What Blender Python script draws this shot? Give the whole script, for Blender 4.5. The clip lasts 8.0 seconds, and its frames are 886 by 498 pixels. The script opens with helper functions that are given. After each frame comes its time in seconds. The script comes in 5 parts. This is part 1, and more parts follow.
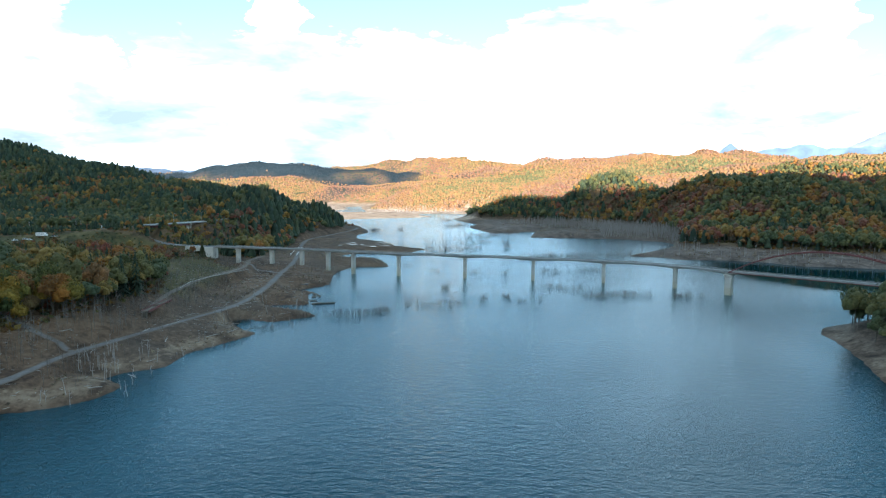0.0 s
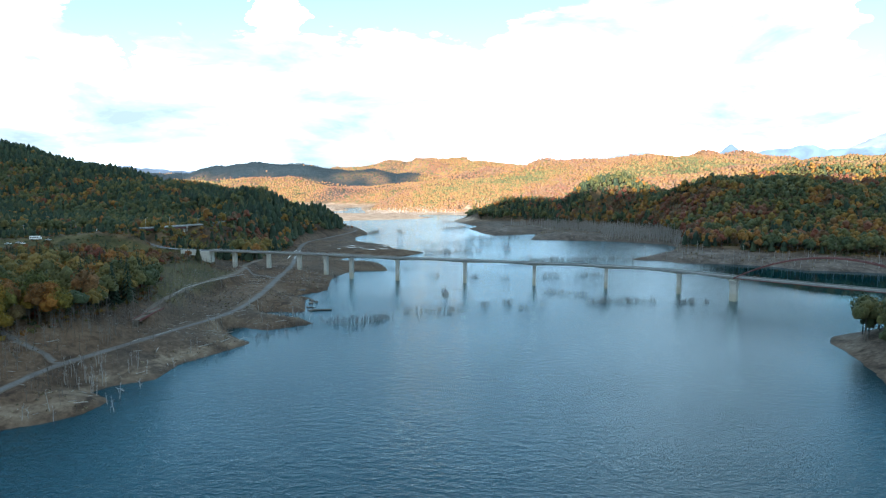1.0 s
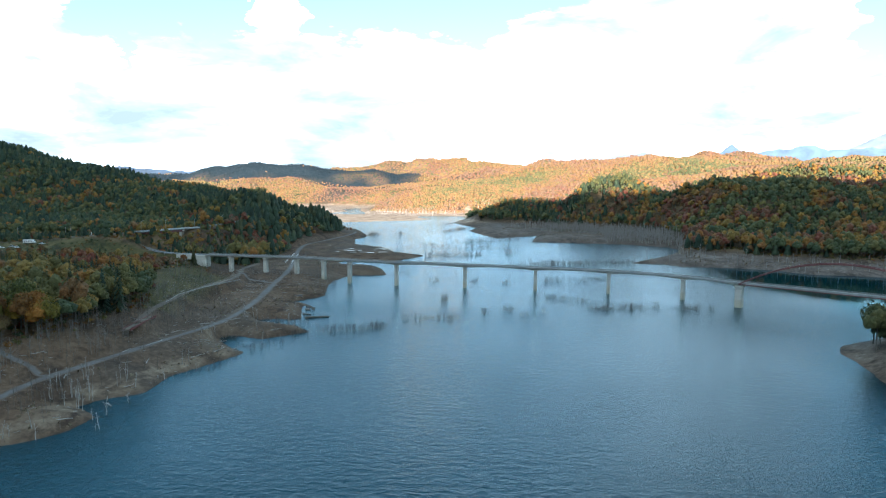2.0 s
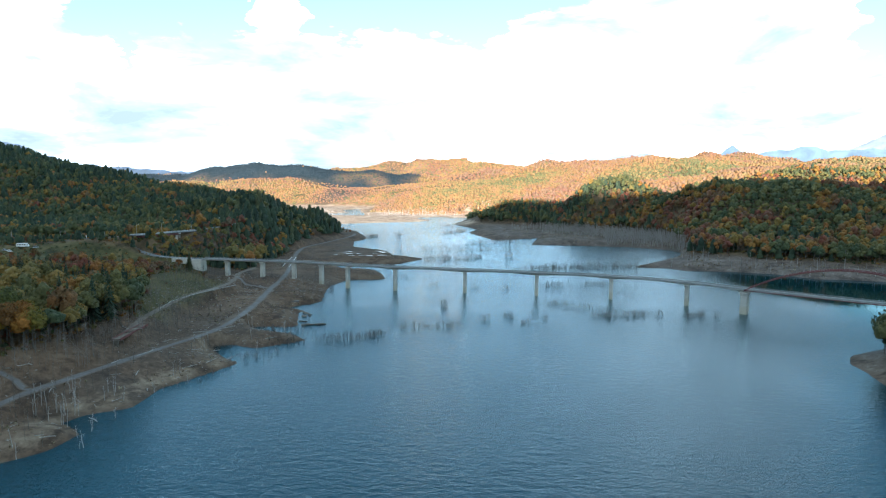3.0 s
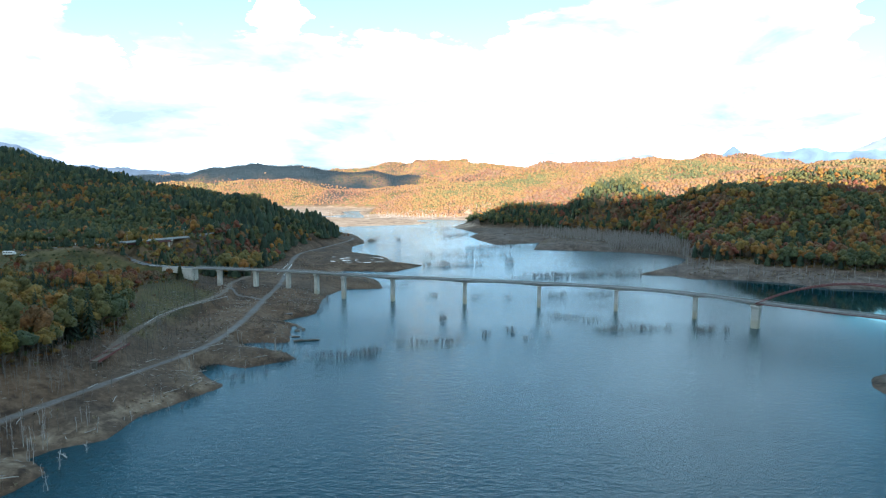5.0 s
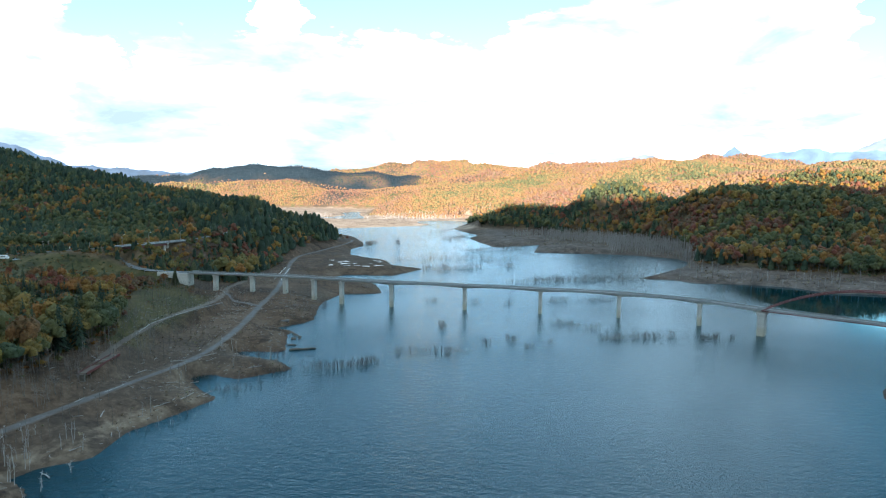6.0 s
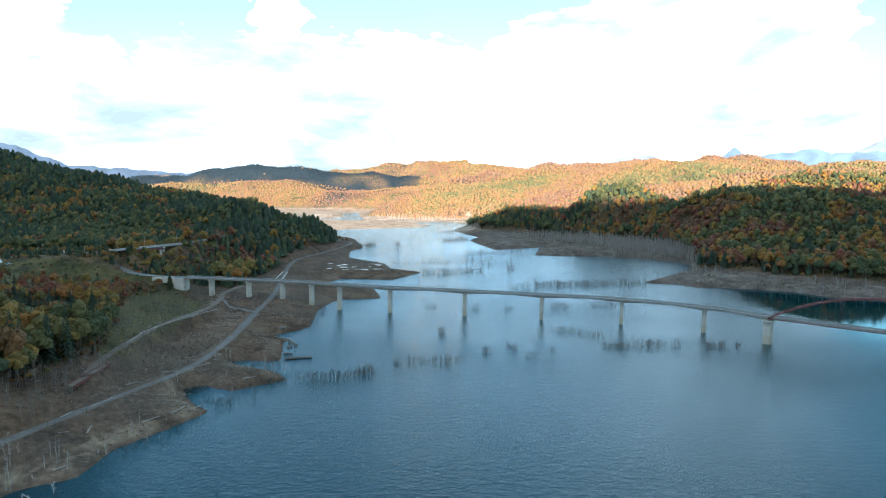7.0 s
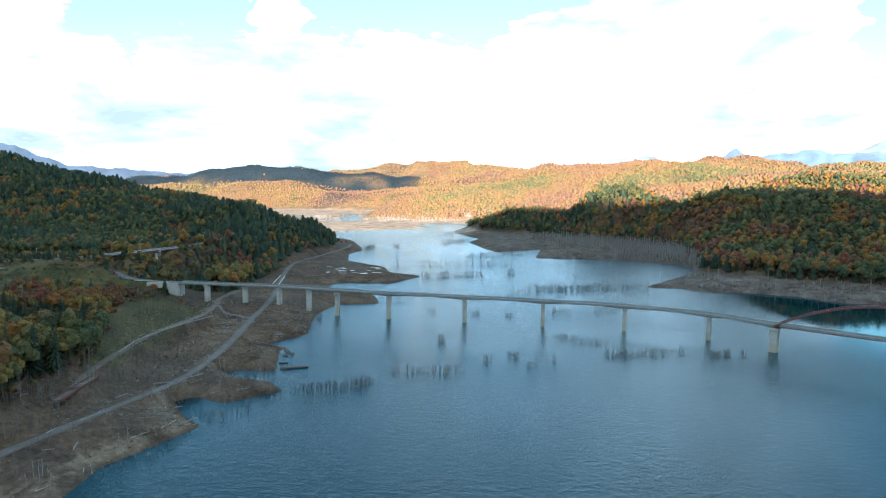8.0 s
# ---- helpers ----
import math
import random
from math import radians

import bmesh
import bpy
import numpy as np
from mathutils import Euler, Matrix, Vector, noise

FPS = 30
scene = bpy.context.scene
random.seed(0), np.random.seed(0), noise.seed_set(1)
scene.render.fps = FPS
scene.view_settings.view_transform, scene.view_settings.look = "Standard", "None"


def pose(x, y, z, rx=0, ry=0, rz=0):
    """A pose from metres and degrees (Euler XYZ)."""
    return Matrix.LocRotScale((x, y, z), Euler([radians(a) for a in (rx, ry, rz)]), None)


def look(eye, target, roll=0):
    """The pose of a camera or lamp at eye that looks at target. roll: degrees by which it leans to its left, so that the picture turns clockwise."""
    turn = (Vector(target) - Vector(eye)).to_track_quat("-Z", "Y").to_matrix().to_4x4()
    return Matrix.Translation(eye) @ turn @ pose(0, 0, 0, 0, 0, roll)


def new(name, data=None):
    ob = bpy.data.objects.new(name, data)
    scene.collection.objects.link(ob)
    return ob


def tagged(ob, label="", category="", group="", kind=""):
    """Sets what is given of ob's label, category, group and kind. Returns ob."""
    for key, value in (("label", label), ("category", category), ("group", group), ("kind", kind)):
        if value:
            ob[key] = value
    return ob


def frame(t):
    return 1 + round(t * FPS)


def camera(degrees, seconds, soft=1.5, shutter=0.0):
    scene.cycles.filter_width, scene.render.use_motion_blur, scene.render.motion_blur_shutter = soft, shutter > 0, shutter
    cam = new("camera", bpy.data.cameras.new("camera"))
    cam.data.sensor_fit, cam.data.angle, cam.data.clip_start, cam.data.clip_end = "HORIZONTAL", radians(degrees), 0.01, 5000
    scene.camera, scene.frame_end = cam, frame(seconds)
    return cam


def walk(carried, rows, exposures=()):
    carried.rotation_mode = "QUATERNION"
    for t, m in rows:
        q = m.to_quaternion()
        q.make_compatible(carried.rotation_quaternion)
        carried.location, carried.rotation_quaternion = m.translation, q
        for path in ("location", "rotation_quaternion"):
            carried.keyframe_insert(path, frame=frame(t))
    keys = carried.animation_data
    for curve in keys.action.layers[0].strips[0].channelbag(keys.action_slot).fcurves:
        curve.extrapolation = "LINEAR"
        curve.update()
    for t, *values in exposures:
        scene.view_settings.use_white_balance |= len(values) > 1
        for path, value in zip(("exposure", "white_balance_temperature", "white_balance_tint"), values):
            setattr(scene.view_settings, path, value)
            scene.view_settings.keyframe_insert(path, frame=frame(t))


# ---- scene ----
cam = camera(73.7, 8.0, soft=1.2)
PATH = [
    (0.0, (0.099, -1.348, 69.205), (-0.746, 18.530, 67.133), 0.48),
    (1.0, (0.096, 6.331, 71.552), (-0.753, 26.209, 69.487), 0.51),
    (2.0, (0.093, 13.969, 73.947), (-0.759, 33.847, 71.889), 0.54),
    (3.0, (0.090, 21.567, 76.392), (-0.765, 41.444, 74.338), 0.58),
    (4.0, (0.087, 29.123, 78.885), (-0.772, 48.999, 76.836), 0.61),
    (5.0, (0.083, 36.639, 81.427), (-0.778, 56.514, 79.381), 0.64),
    (6.0, (0.080, 44.113, 84.017), (-0.784, 63.988, 81.975), 0.67),
    (7.0, (0.077, 51.546, 86.656), (-0.791, 71.421, 84.616), 0.70),
    (8.0, (0.074, 58.939, 89.344), (-0.797, 78.812, 87.305), 0.73),
]
walk(cam, [(t, look(eye, target, roll)) for t, eye, target, roll in PATH], [(0.0, 2.46, 6150.0, 10.0), (8.0, 2.46, 6150.0, 10.0)])


# ---- light ----
SUN_TURN, SUN_HEIGHT = 186.0, 12.0          # compass degrees from +Y (clockwise) of the low sun, and its height
sun = new("sun", bpy.data.lights.new("sun", "SUN"))
sun.data.energy, sun.data.angle, sun.data.color = 3.45, radians(0.6), (1.0, 0.86, 0.70)
_a, _h = radians(SUN_TURN), radians(SUN_HEIGHT)
SUN_DIR = Vector((math.sin(_a) * math.cos(_h), math.cos(_a) * math.cos(_h), math.sin(_h)))
sun.matrix_world = look((0, 0, 900), Vector((0, 0, 900)) - SUN_DIR)


def node(tree, kind, **inputs):
    n = tree.nodes.new(kind)
    for key, value in inputs.items():
        n.inputs[key.replace("_", " ")].default_value = value
    return n


def math_node(tree, op, a, b=None, c=None, clamp=False):
    n = tree.nodes.new("ShaderNodeMath")
    n.operation, n.use_clamp = op, clamp
    for k, v in enumerate((a, b, c)):
        if v is None:
            continue
        if isinstance(v, (int, float)):
            n.inputs[k].default_value = v
        else:
            tree.links.new(v, n.inputs[k])
    return n.outputs[0]


def ramp(tree, fac, stops, interpolation="LINEAR"):
    n = tree.nodes.new("ShaderNodeValToRGB")
    n.color_ramp.interpolation = interpolation
    while len(n.color_ramp.elements) < len(stops):
        n.color_ramp.elements.new(0.5)
    for el, (at, col) in zip(n.color_ramp.elements, stops):
        el.position = at
        el.color = (*col, 1) if len(col) == 3 else col
    tree.links.new(fac, n.inputs[0])
    return n.outputs[0]


def mix(tree, fac, a, b, blend="MIX"):
    n = tree.nodes.new("ShaderNodeMix")
    n.data_type, n.blend_type = "RGBA", blend
    for sock, v in ((n.inputs[0], fac), (n.inputs[6], a), (n.inputs[7], b)):
        if isinstance(v, (int, float)):
            sock.default_value = v
        elif isinstance(v, tuple):
            sock.default_value = (*v, 1) if len(v) == 3 else v
        else:
            tree.links.new(v, sock)
    return n.outputs[2]


def noise_tex(tree, vec, scale, detail=4.0, rough=0.55, distort=0.0):
    n = node(tree, "ShaderNodeTexNoise", Scale=scale, Detail=detail, Roughness=rough, Distortion=distort)
    if vec is not None:
        tree.links.new(vec, n.inputs["Vector"])
    return n.outputs["Fac"]


# sky: clear blue above, a wide bank of bright cumulus down to the horizon
world = bpy.data.worlds.new("world")
scene.world = world
world.use_nodes = True
wt = world.node_tree
wt.nodes.clear()
sky = wt.nodes.new("ShaderNodeTexSky")
sky.sky_type, sky.sun_disc = "NISHITA", False
sky.sun_elevation, sky.sun_rotation, sky.air_density, sky.dust_density = radians(SUN_HEIGHT), radians(SUN_TURN), 1.0, 0.6
coord = wt.nodes.new("ShaderNodeTexCoord")
sep = wt.nodes.new("ShaderNodeSeparateXYZ")
wt.links.new(coord.outputs["Generated"], sep.inputs[0])
up = math_node(wt, "MAXIMUM", sep.outputs[2], 0.0)
flat_r = math_node(wt, "ADD", up, 0.16)
comb = wt.nodes.new("ShaderNodeCombineXYZ")
wt.links.new(math_node(wt, "DIVIDE", sep.outputs[0], flat_r), comb.inputs[0])
wt.links.new(math_node(wt, "DIVIDE", sep.outputs[1], flat_r), comb.inputs[1])
big = noise_tex(wt, comb.outputs[0], 2.6, 9.0, 0.60, 0.25)
# cumulus bank: its top edge over the valley, billowing, with blue and loose clouds above it
ahead = math_node(wt, "MAXIMUM", sep.outputs[1], 0.12)
billow = noise_tex(wt, comb.outputs[0], 5.5, 7.0, 0.62)
u_dir = math_node(wt, "MULTIPLY_ADD", math_node(wt, "DIVIDE", sep.outputs[0], ahead), 0.637, 0.541)
u_dir = math_node(wt, "ADD", u_dir, math_node(wt, "MULTIPLY_ADD", billow, 0.10, -0.05), clamp=True)
v_dir = math_node(wt, "ADD", math_node(wt, "DIVIDE", up, ahead), math_node(wt, "MULTIPLY_ADD", noise_tex(wt, comb.outputs[0], 9.0, 6.0, 0.6), 0.10, -0.05))
# crest of the bank: (across, height)
CREST = [(0.0, 0.34), (0.097, 0.33), (0.113, 0.252), (0.161, 0.25), (0.167, 0.19), (0.176, 0.19), (0.184, 0.245), (0.237, 0.25), (0.247, 0.222), (0.277, 0.222), (0.286, 0.24), (0.307, 0.243),
         (0.313, 0.34), (0.362, 0.34), (0.370, 0.245), (0.463, 0.247), (0.515, 0.24), (0.532, 0.225), (0.563, 0.228), (0.578, 0.25), (0.590, 0.268), (0.621, 0.283), (0.652, 0.285), (0.682, 0.31),
         (0.712, 0.75), (0.918, 0.75), (0.936, 0.215), (0.99, 0.20)]
top = ramp(wt, u_dir, [(at, (v,) * 3) for at, v in CREST])
rise = math_node(wt, "MULTIPLY", math_node(wt, "SUBTRACT", top, v_dir), 9.0)
rise = math_node(wt, "MINIMUM", math_node(wt, "MAXIMUM", rise, -0.20), 0.45)
# more cloud overhead and behind
rise = math_node(wt, "ADD", rise, math_node(wt, "MULTIPLY", ramp(wt, math_node(wt, "MULTIPLY_ADD", sep.outputs[1], -0.5, 0.5), [(0.30, (0, 0, 0)), (0.55, (1, 1, 1))]), 0.30))
cover = ramp(wt, math_node(wt, "ADD", big, rise), [(0.43, (0, 0, 0)), (0.64, (1, 1, 1))], "EASE")
streak = node(wt, "ShaderNodeMapping")
streak.inputs["Scale"].default_value = (3.0, 3.0, 11.0)
wt.links.new(coord.outputs["Generated"], streak.inputs["Vector"])
grey = noise_tex(wt, streak.outputs[0], 1.5, 6.0, 0.6, 0.3)
cloud_col = ramp(wt, grey, [(0.34, (0.155, 0.205, 0.235)), (0.44, (0.22, 0.28, 0.32)), (0.52, (0.50, 0.63, 0.72)), (0.60, (0.84, 1.08, 1.24))])
SKY_GAIN = 0.074
sky_blue = mix(wt, 1.0, sky.outputs[0], (SKY_GAIN * 0.74, SKY_GAIN * 1.04, SKY_GAIN * 1.04), "MULTIPLY")
CLOUD_GAIN = 0.70
cloud_lit = mix(wt, 1.0, cloud_col, (CLOUD_GAIN * 1.02, CLOUD_GAIN, CLOUD_GAIN * 0.97), "MULTIPLY")
# the bank ahead is front-lit by the low sun; overhead and behind, the clouds show grey undersides
facing = wt.nodes.new("ShaderNodeCombineColor")
for k in range(3):
    wt.links.new(math_node(wt, "MULTIPLY_ADD", sep.outputs[1], 0.38, 0.84), facing.inputs[k])
cloud_lit = mix(wt, 1.0, cloud_lit, facing.outputs[0], "MULTIPLY")
bg = wt.nodes.new("ShaderNodeBackground")
wt.links.new(mix(wt, cover, sky_blue, cloud_lit), bg.inputs[0])
bg.inputs[1].default_value = 1.0
wout = wt.nodes.new("ShaderNodeOutputWorld")
wt.links.new(bg.outputs[0], wout.inputs[0])


# ---- materials ----
def material(name):
    m = bpy.data.materials.new(name)
    m.use_nodes = True
    t = m.node_tree
    b = t.nodes["Principled BSDF"]
    return m, t, b


def attr(t, name):
    n = t.nodes.new("ShaderNodeAttribute")
    n.attribute_name = name
    return n.outputs["Fac"]


def world_pos(t):
    return t.nodes.new("ShaderNodeNewGeometry").outputs["Position"]


def bump(t, b, height, strength, distance):
    n = node(t, "ShaderNodeBump", Strength=strength, Distance=distance)
    t.links.new(height, n.inputs["Height"])
    t.links.new(n.outputs[0], b.inputs["Normal"])


def rough_surface(name, stops, scale, fine=None, roughness=0.9, relief=0.3, depth=0.05, per_object=0.0, metallic=0.0):
    """A weathered surface: a colour ramp over coarse and fine noise, with relief."""
    m, t, b = material(name)
    pos = world_pos(t)
    coarse = noise_tex(t, pos, scale, 5.0, 0.6, 0.3)
    small = noise_tex(t, pos, fine or scale * 9, 4.0, 0.65)
    f = math_node(t, "ADD", math_node(t, "MULTIPLY", coarse, 0.6), math_node(t, "MULTIPLY", small, 0.4))
    if per_object:
        rnd = t.nodes.new("ShaderNodeObjectInfo").outputs["Random"]
        f = math_node(t, "ADD", f, math_node(t, "MULTIPLY", math_node(t, "SUBTRACT", rnd, 0.5), per_object))
    t.links.new(ramp(t, f, stops), b.inputs["Base Color"])
    b.inputs["Roughness"].default_value = roughness
    b.inputs["Metallic"].default_value = metallic
    bump(t, b, small, relief, depth)
    return m


def foliage(name, stops, per_object=False, contrast=2.2):
    """Leaves: hue by tree, value by leaf clump."""
    m, t, b = material(name)
    tint = t.nodes.new("ShaderNodeObjectInfo").outputs["Random"] if per_object else attr(t, "tint")
    isl = t.nodes.new("ShaderNodeNewGeometry").outputs["Random Per Island"]
    f = math_node(t, "ADD", tint, math_node(t, "MULTIPLY", math_node(t, "SUBTRACT", isl, 0.5), 0.09), clamp=True)
    col = ramp(t, f, stops)
    fine = noise_tex(t, world_pos(t), 0.7, 6.0, 0.78)
    val = math_node(t, "ADD", math_node(t, "MULTIPLY", isl, 0.30), math_node(t, "MULTIPLY_ADD", fine, contrast, 0.85 - 0.5 * contrast))
    hs = node(t, "ShaderNodeHueSaturation")
    t.links.new(col, hs.inputs["Color"])
    t.links.new(val, hs.inputs["Value"])
    t.links.new(hs.outputs[0], b.inputs["Base Color"])
    b.inputs["Roughness"].default_value = 0.75
    b.inputs["Specular IOR Level"].default_value = 0.2
    bump(t, b, fine, 0.9, 0.8)
    return m


AUTUMN = [(0.0, (0.042, 0.060, 0.029)), (0.20, (0.074, 0.081, 0.032)), (0.38, (0.122, 0.103, 0.034)), (0.56, (0.198, 0.119, 0.027)),
          (0.72, (0.206, 0.086, 0.024)), (0.84, (0.108, 0.071, 0.034)), (0.93, (0.158, 0.049, 0.032)), (1.0, (0.098, 0.077, 0.046))]
# far leaves: less saturated than AUTUMN, with some haze mixed into the colour
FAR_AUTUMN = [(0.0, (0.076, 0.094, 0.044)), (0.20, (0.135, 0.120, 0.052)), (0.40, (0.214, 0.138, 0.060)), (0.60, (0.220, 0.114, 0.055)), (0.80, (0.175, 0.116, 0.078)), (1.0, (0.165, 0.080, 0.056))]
EVERGREEN = [(0.0, (0.020, 0.036, 0.024)), (0.4, (0.030, 0.050, 0.030)), (0.8, (0.046, 0.064, 0.034)), (1.0, (0.070, 0.076, 0.036))]
leaf_mat = foliage("autumn_leaves", AUTUMN)
needle_mat = foliage("conifer_needles", EVERGREEN)
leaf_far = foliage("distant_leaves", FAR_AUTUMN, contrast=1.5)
# distant needles: cloud shade and haze are put into this near-black blue
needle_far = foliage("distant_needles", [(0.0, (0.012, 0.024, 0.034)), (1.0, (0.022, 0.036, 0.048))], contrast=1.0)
NEAR_AUTUMN = [(0.0, (0.050, 0.066, 0.022)), (0.20, (0.104, 0.102, 0.025)), (0.40, (0.190, 0.140, 0.025)), (0.58, (0.275, 0.152, 0.025)), (0.74, (0.275, 0.112, 0.023)), (0.86, (0.140, 0.082, 0.036)), (1.0, (0.085, 0.085, 0.032))]
RUST = [(0.0, (0.070, 0.062, 0.030)), (0.30, (0.150, 0.080, 0.030)), (0.55, (0.190, 0.070, 0.024)), (0.75, (0.150, 0.038, 0.024)), (0.9, (0.200, 0.110, 0.026)), (1.0, (0.060, 0.070, 0.030))]
leaf_one = foliage("autumn_leaves_near", NEAR_AUTUMN, True)
leaf_rust = foliage("rust_leaves_near", RUST, True)
needle_one = foliage("conifer_needles_near", EVERGREEN, True)
bark = rough_surface("bark", [(0.25, (0.055, 0.045, 0.035)), (0.7, (0.17, 0.15, 0.125))], 0.6, 6.0)
deadwood = rough_surface("dead_wood", [(0.25, (0.20, 0.182, 0.172)), (0.7, (0.48, 0.45, 0.425))], 0.35, 4.0)
sapling_bark = rough_surface("sapling_bark", [(0.25, (0.09, 0.08, 0.07)), (0.7, (0.26, 0.235, 0.21))], 0.35, 4.0)
pale_wood = rough_surface("bleached_wood", [(0.25, (0.24, 0.225, 0.205)), (0.7, (0.46, 0.44, 0.41))], 0.5, 5.0)
def tide_mark(m, top):
    """Ochre staining up to the lake's high-water line."""
    t, b = m.node_tree, m.node_tree.nodes["Principled BSDF"]
    was = b.inputs["Base Color"].links[0].from_socket
    s = node(t, "ShaderNodeSeparateXYZ")
    t.links.new(world_pos(t), s.inputs[0])
    z = math_node(t, "ADD", s.outputs[2], math_node(t, "MULTIPLY", noise_tex(t, world_pos(t), 0.5, 4.0), 2.0))
    f = ramp(t, math_node(t, "DIVIDE", z, top), [(0.0, (0.55,) * 3), (0.7, (0.45,) * 3), (1.0, (0.0,) * 3)])
    t.links.new(mix(t, f, was, (0.40, 0.33, 0.20)), b.inputs["Base Color"])


concrete = rough_surface("pier_concrete", [(0.30, (0.34, 0.32, 0.27)), (0.5, (0.50, 0.48, 0.43)), (0.70, (0.62, 0.60, 0.55))], 0.22, 2.2, 0.85, 0.15, 0.03)
tide_mark(concrete, 7.0)
deck_concrete = rough_surface("deck_concrete", [(0.25, (0.26, 0.26, 0.25)), (0.75, (0.44, 0.44, 0.43))], 0.3, 3.0, 0.85, 0.15, 0.02)
weathered = rough_surface("weathered_concrete", [(0.25, (0.17, 0.168, 0.16)), (0.75, (0.32, 0.315, 0.30))], 0.3, 3.0, 0.85, 0.2, 0.02)
asphalt = rough_surface("asphalt", [(0.25, (0.085, 0.084, 0.082)), (0.75, (0.15, 0.149, 0.146))], 0.2, 4.0, 0.85, 0.2, 0.02)
gravel = rough_surface("gravel_road", [(0.34, (0.080, 0.062, 0.048)), (0.46, (0.11, 0.098, 0.088)), (0.58, (0.14, 0.132, 0.125)), (0.72, (0.21, 0.20, 0.19))], 0.22, 1.3, 0.95, 0.4, 0.06)
# road gravel frays into mud at its edges
t, b = gravel.node_tree, gravel.node_tree.nodes["Principled BSDF"]
was = b.inputs["Base Color"].links[0].from_socket
fray = math_node(t, "ADD", math_node(t, "MULTIPLY", attr(t, "edge"), 0.75), math_node(t, "MULTIPLY", noise_tex(t, world_pos(t), 0.5, 5.0, 0.7), 0.9))
t.links.new(mix(t, ramp(t, fray, [(0.62, (0, 0, 0)), (0.95, (1, 1, 1))]), was, (0.105, 0.075, 0.052)), b.inputs["Base Color"])
dirt = rough_surface("dirt_track", [(0.25, (0.085, 0.062, 0.045)), (0.5, (0.13, 0.10, 0.075)), (0.75, (0.20, 0.165, 0.13))], 0.16, 1.6, 0.95, 0.4, 0.06)
twig = rough_surface("bare_twigs", [(0.25, (0.080, 0.068, 0.060)), (0.7, (0.23, 0.20, 0.178))], 0.3, 3.0)
dry_shrub = foliage("dry_shrubs", [(0.0, (0.12, 0.085, 0.058)), (0.4, (0.18, 0.13, 0.088)), (0.7, (0.24, 0.185, 0.125)), (0.9, (0.16, 0.145, 0.08)), (1.0, (0.32, 0.265, 0.19))])
red_steel = rough_surface("red_painted_steel", [(0.25, (0.10, 0.026, 0.024)), (0.75, (0.17, 0.050, 0.044))], 0.3, 3.0, 0.5, 0.1, 0.01)
rail_metal = rough_surface("galvanised_rail", [(0.2, (0.30, 0.32, 0.33)), (0.8, (0.55, 0.57, 0.58))], 0.4, 4.0, 0.45, 0.1, 0.01, metallic=0.5)
white_paint = rough_surface("white_paint", [(0.2, (0.68, 0.68, 0.67)), (0.8, (0.82, 0.82, 0.80))], 0.6, 5.0, 0.4, 0.05, 0.01)
dark_glass = rough_surface("vehicle_glass", [(0.2, (0.02, 0.022, 0.025)), (0.8, (0.04, 0.042, 0.045))], 1.0, 5.0, 0.08, 0.02, 0.002)
rubber = rough_surface("rubber", [(0.2, (0.02, 0.02, 0.02)), (0.8, (0.04, 0.04, 0.04))], 1.0, 8.0, 0.8, 0.1, 0.005)

# ground: mud and gravel of the drawdown, dry grass and forest floor by zone
ground_mat, t, b = material("valley_ground")
pos = world_pos(t)
n1 = noise_tex(t, pos, 0.06, 7.0, 0.68, 0.6)
n2 = noise_tex(t, pos, 0.45, 5.0, 0.65, 0.2)
n3 = noise_tex(t, pos, 0.012, 4.0, 0.5)
f = math_node(t, "ADD", math_node(t, "MULTIPLY", n1, 0.65), math_node(t, "MULTIPLY", n2, 0.35))
mud = ramp(t, f, [(0.36, (0.022, 0.014, 0.010)), (0.45, (0.060, 0.038, 0.025)), (0.52, (0.110, 0.069, 0.043)), (0.59, (0.150, 0.102, 0.067)), (0.70, (0.21, 0.155, 0.108))])
mud2 = ramp(t, n2, [(0.3, (0.048, 0.035, 0.026)), (0.55, (0.092, 0.069, 0.051)), (0.72, (0.16, 0.127, 0.095))])
mud = mix(t, ramp(t, n3, [(0.45, (0, 0, 0)), (0.6, (0.7, 0.7, 0.7))]), mud, mud2)
grass = ramp(t, f, [(0.38, (0.028, 0.030, 0.013)), (0.47, (0.056, 0.054, 0.020)), (0.55, (0.090, 0.074, 0.030)), (0.64, (0.135, 0.104, 0.048))])
floor_col = ramp(t, f, [(0.36, (0.060, 0.050, 0.030)), (0.52, (0.125, 0.088, 0.050)), (0.68, (0.200, 0.130, 0.070))])
far_f = math_node(t, "ADD", math_node(t, "MULTIPLY", n1, 0.5), math_node(t, "MULTIPLY", noise_tex(t, pos, 0.022, 5.0, 0.6, 0.8), 0.5))
pale = ramp(t, far_f, [(0.38, (0.15, 0.10, 0.066)), (0.47, (0.30, 0.21, 0.145)), (0.55, (0.40, 0.30, 0.22)), (0.66, (0.55, 0.44, 0.34))])
soft = math_node(t, "MULTIPLY", math_node(t, "SUBTRACT", n1, 0.5), 1.2)
zone = lambda nm: math_node(t, "MULTIPLY", attr(t, nm), math_node(t, "ADD", soft, 1.0), clamp=True)
col = mix(t, zone("grass"), mud, grass)
col = mix(t, zone("woods"), col, floor_col)
col = mix(t, zone("sand"), col, pale)
straw = ramp(t, n2, [(0.3, (0.120, 0.084, 0.056)), (0.7, (0.29, 0.225, 0.160))])
col = mix(t, math_node(t, "MULTIPLY", attr(t, "straw"), ramp(t, n1, [(0.42, (0, 0, 0)), (0.58, (0.9, 0.9, 0.9))])), col, straw)
vor = node(t, "ShaderNodeTexVoronoi", Scale=0.085)
t.links.new(pos, vor.inputs["Vector"])
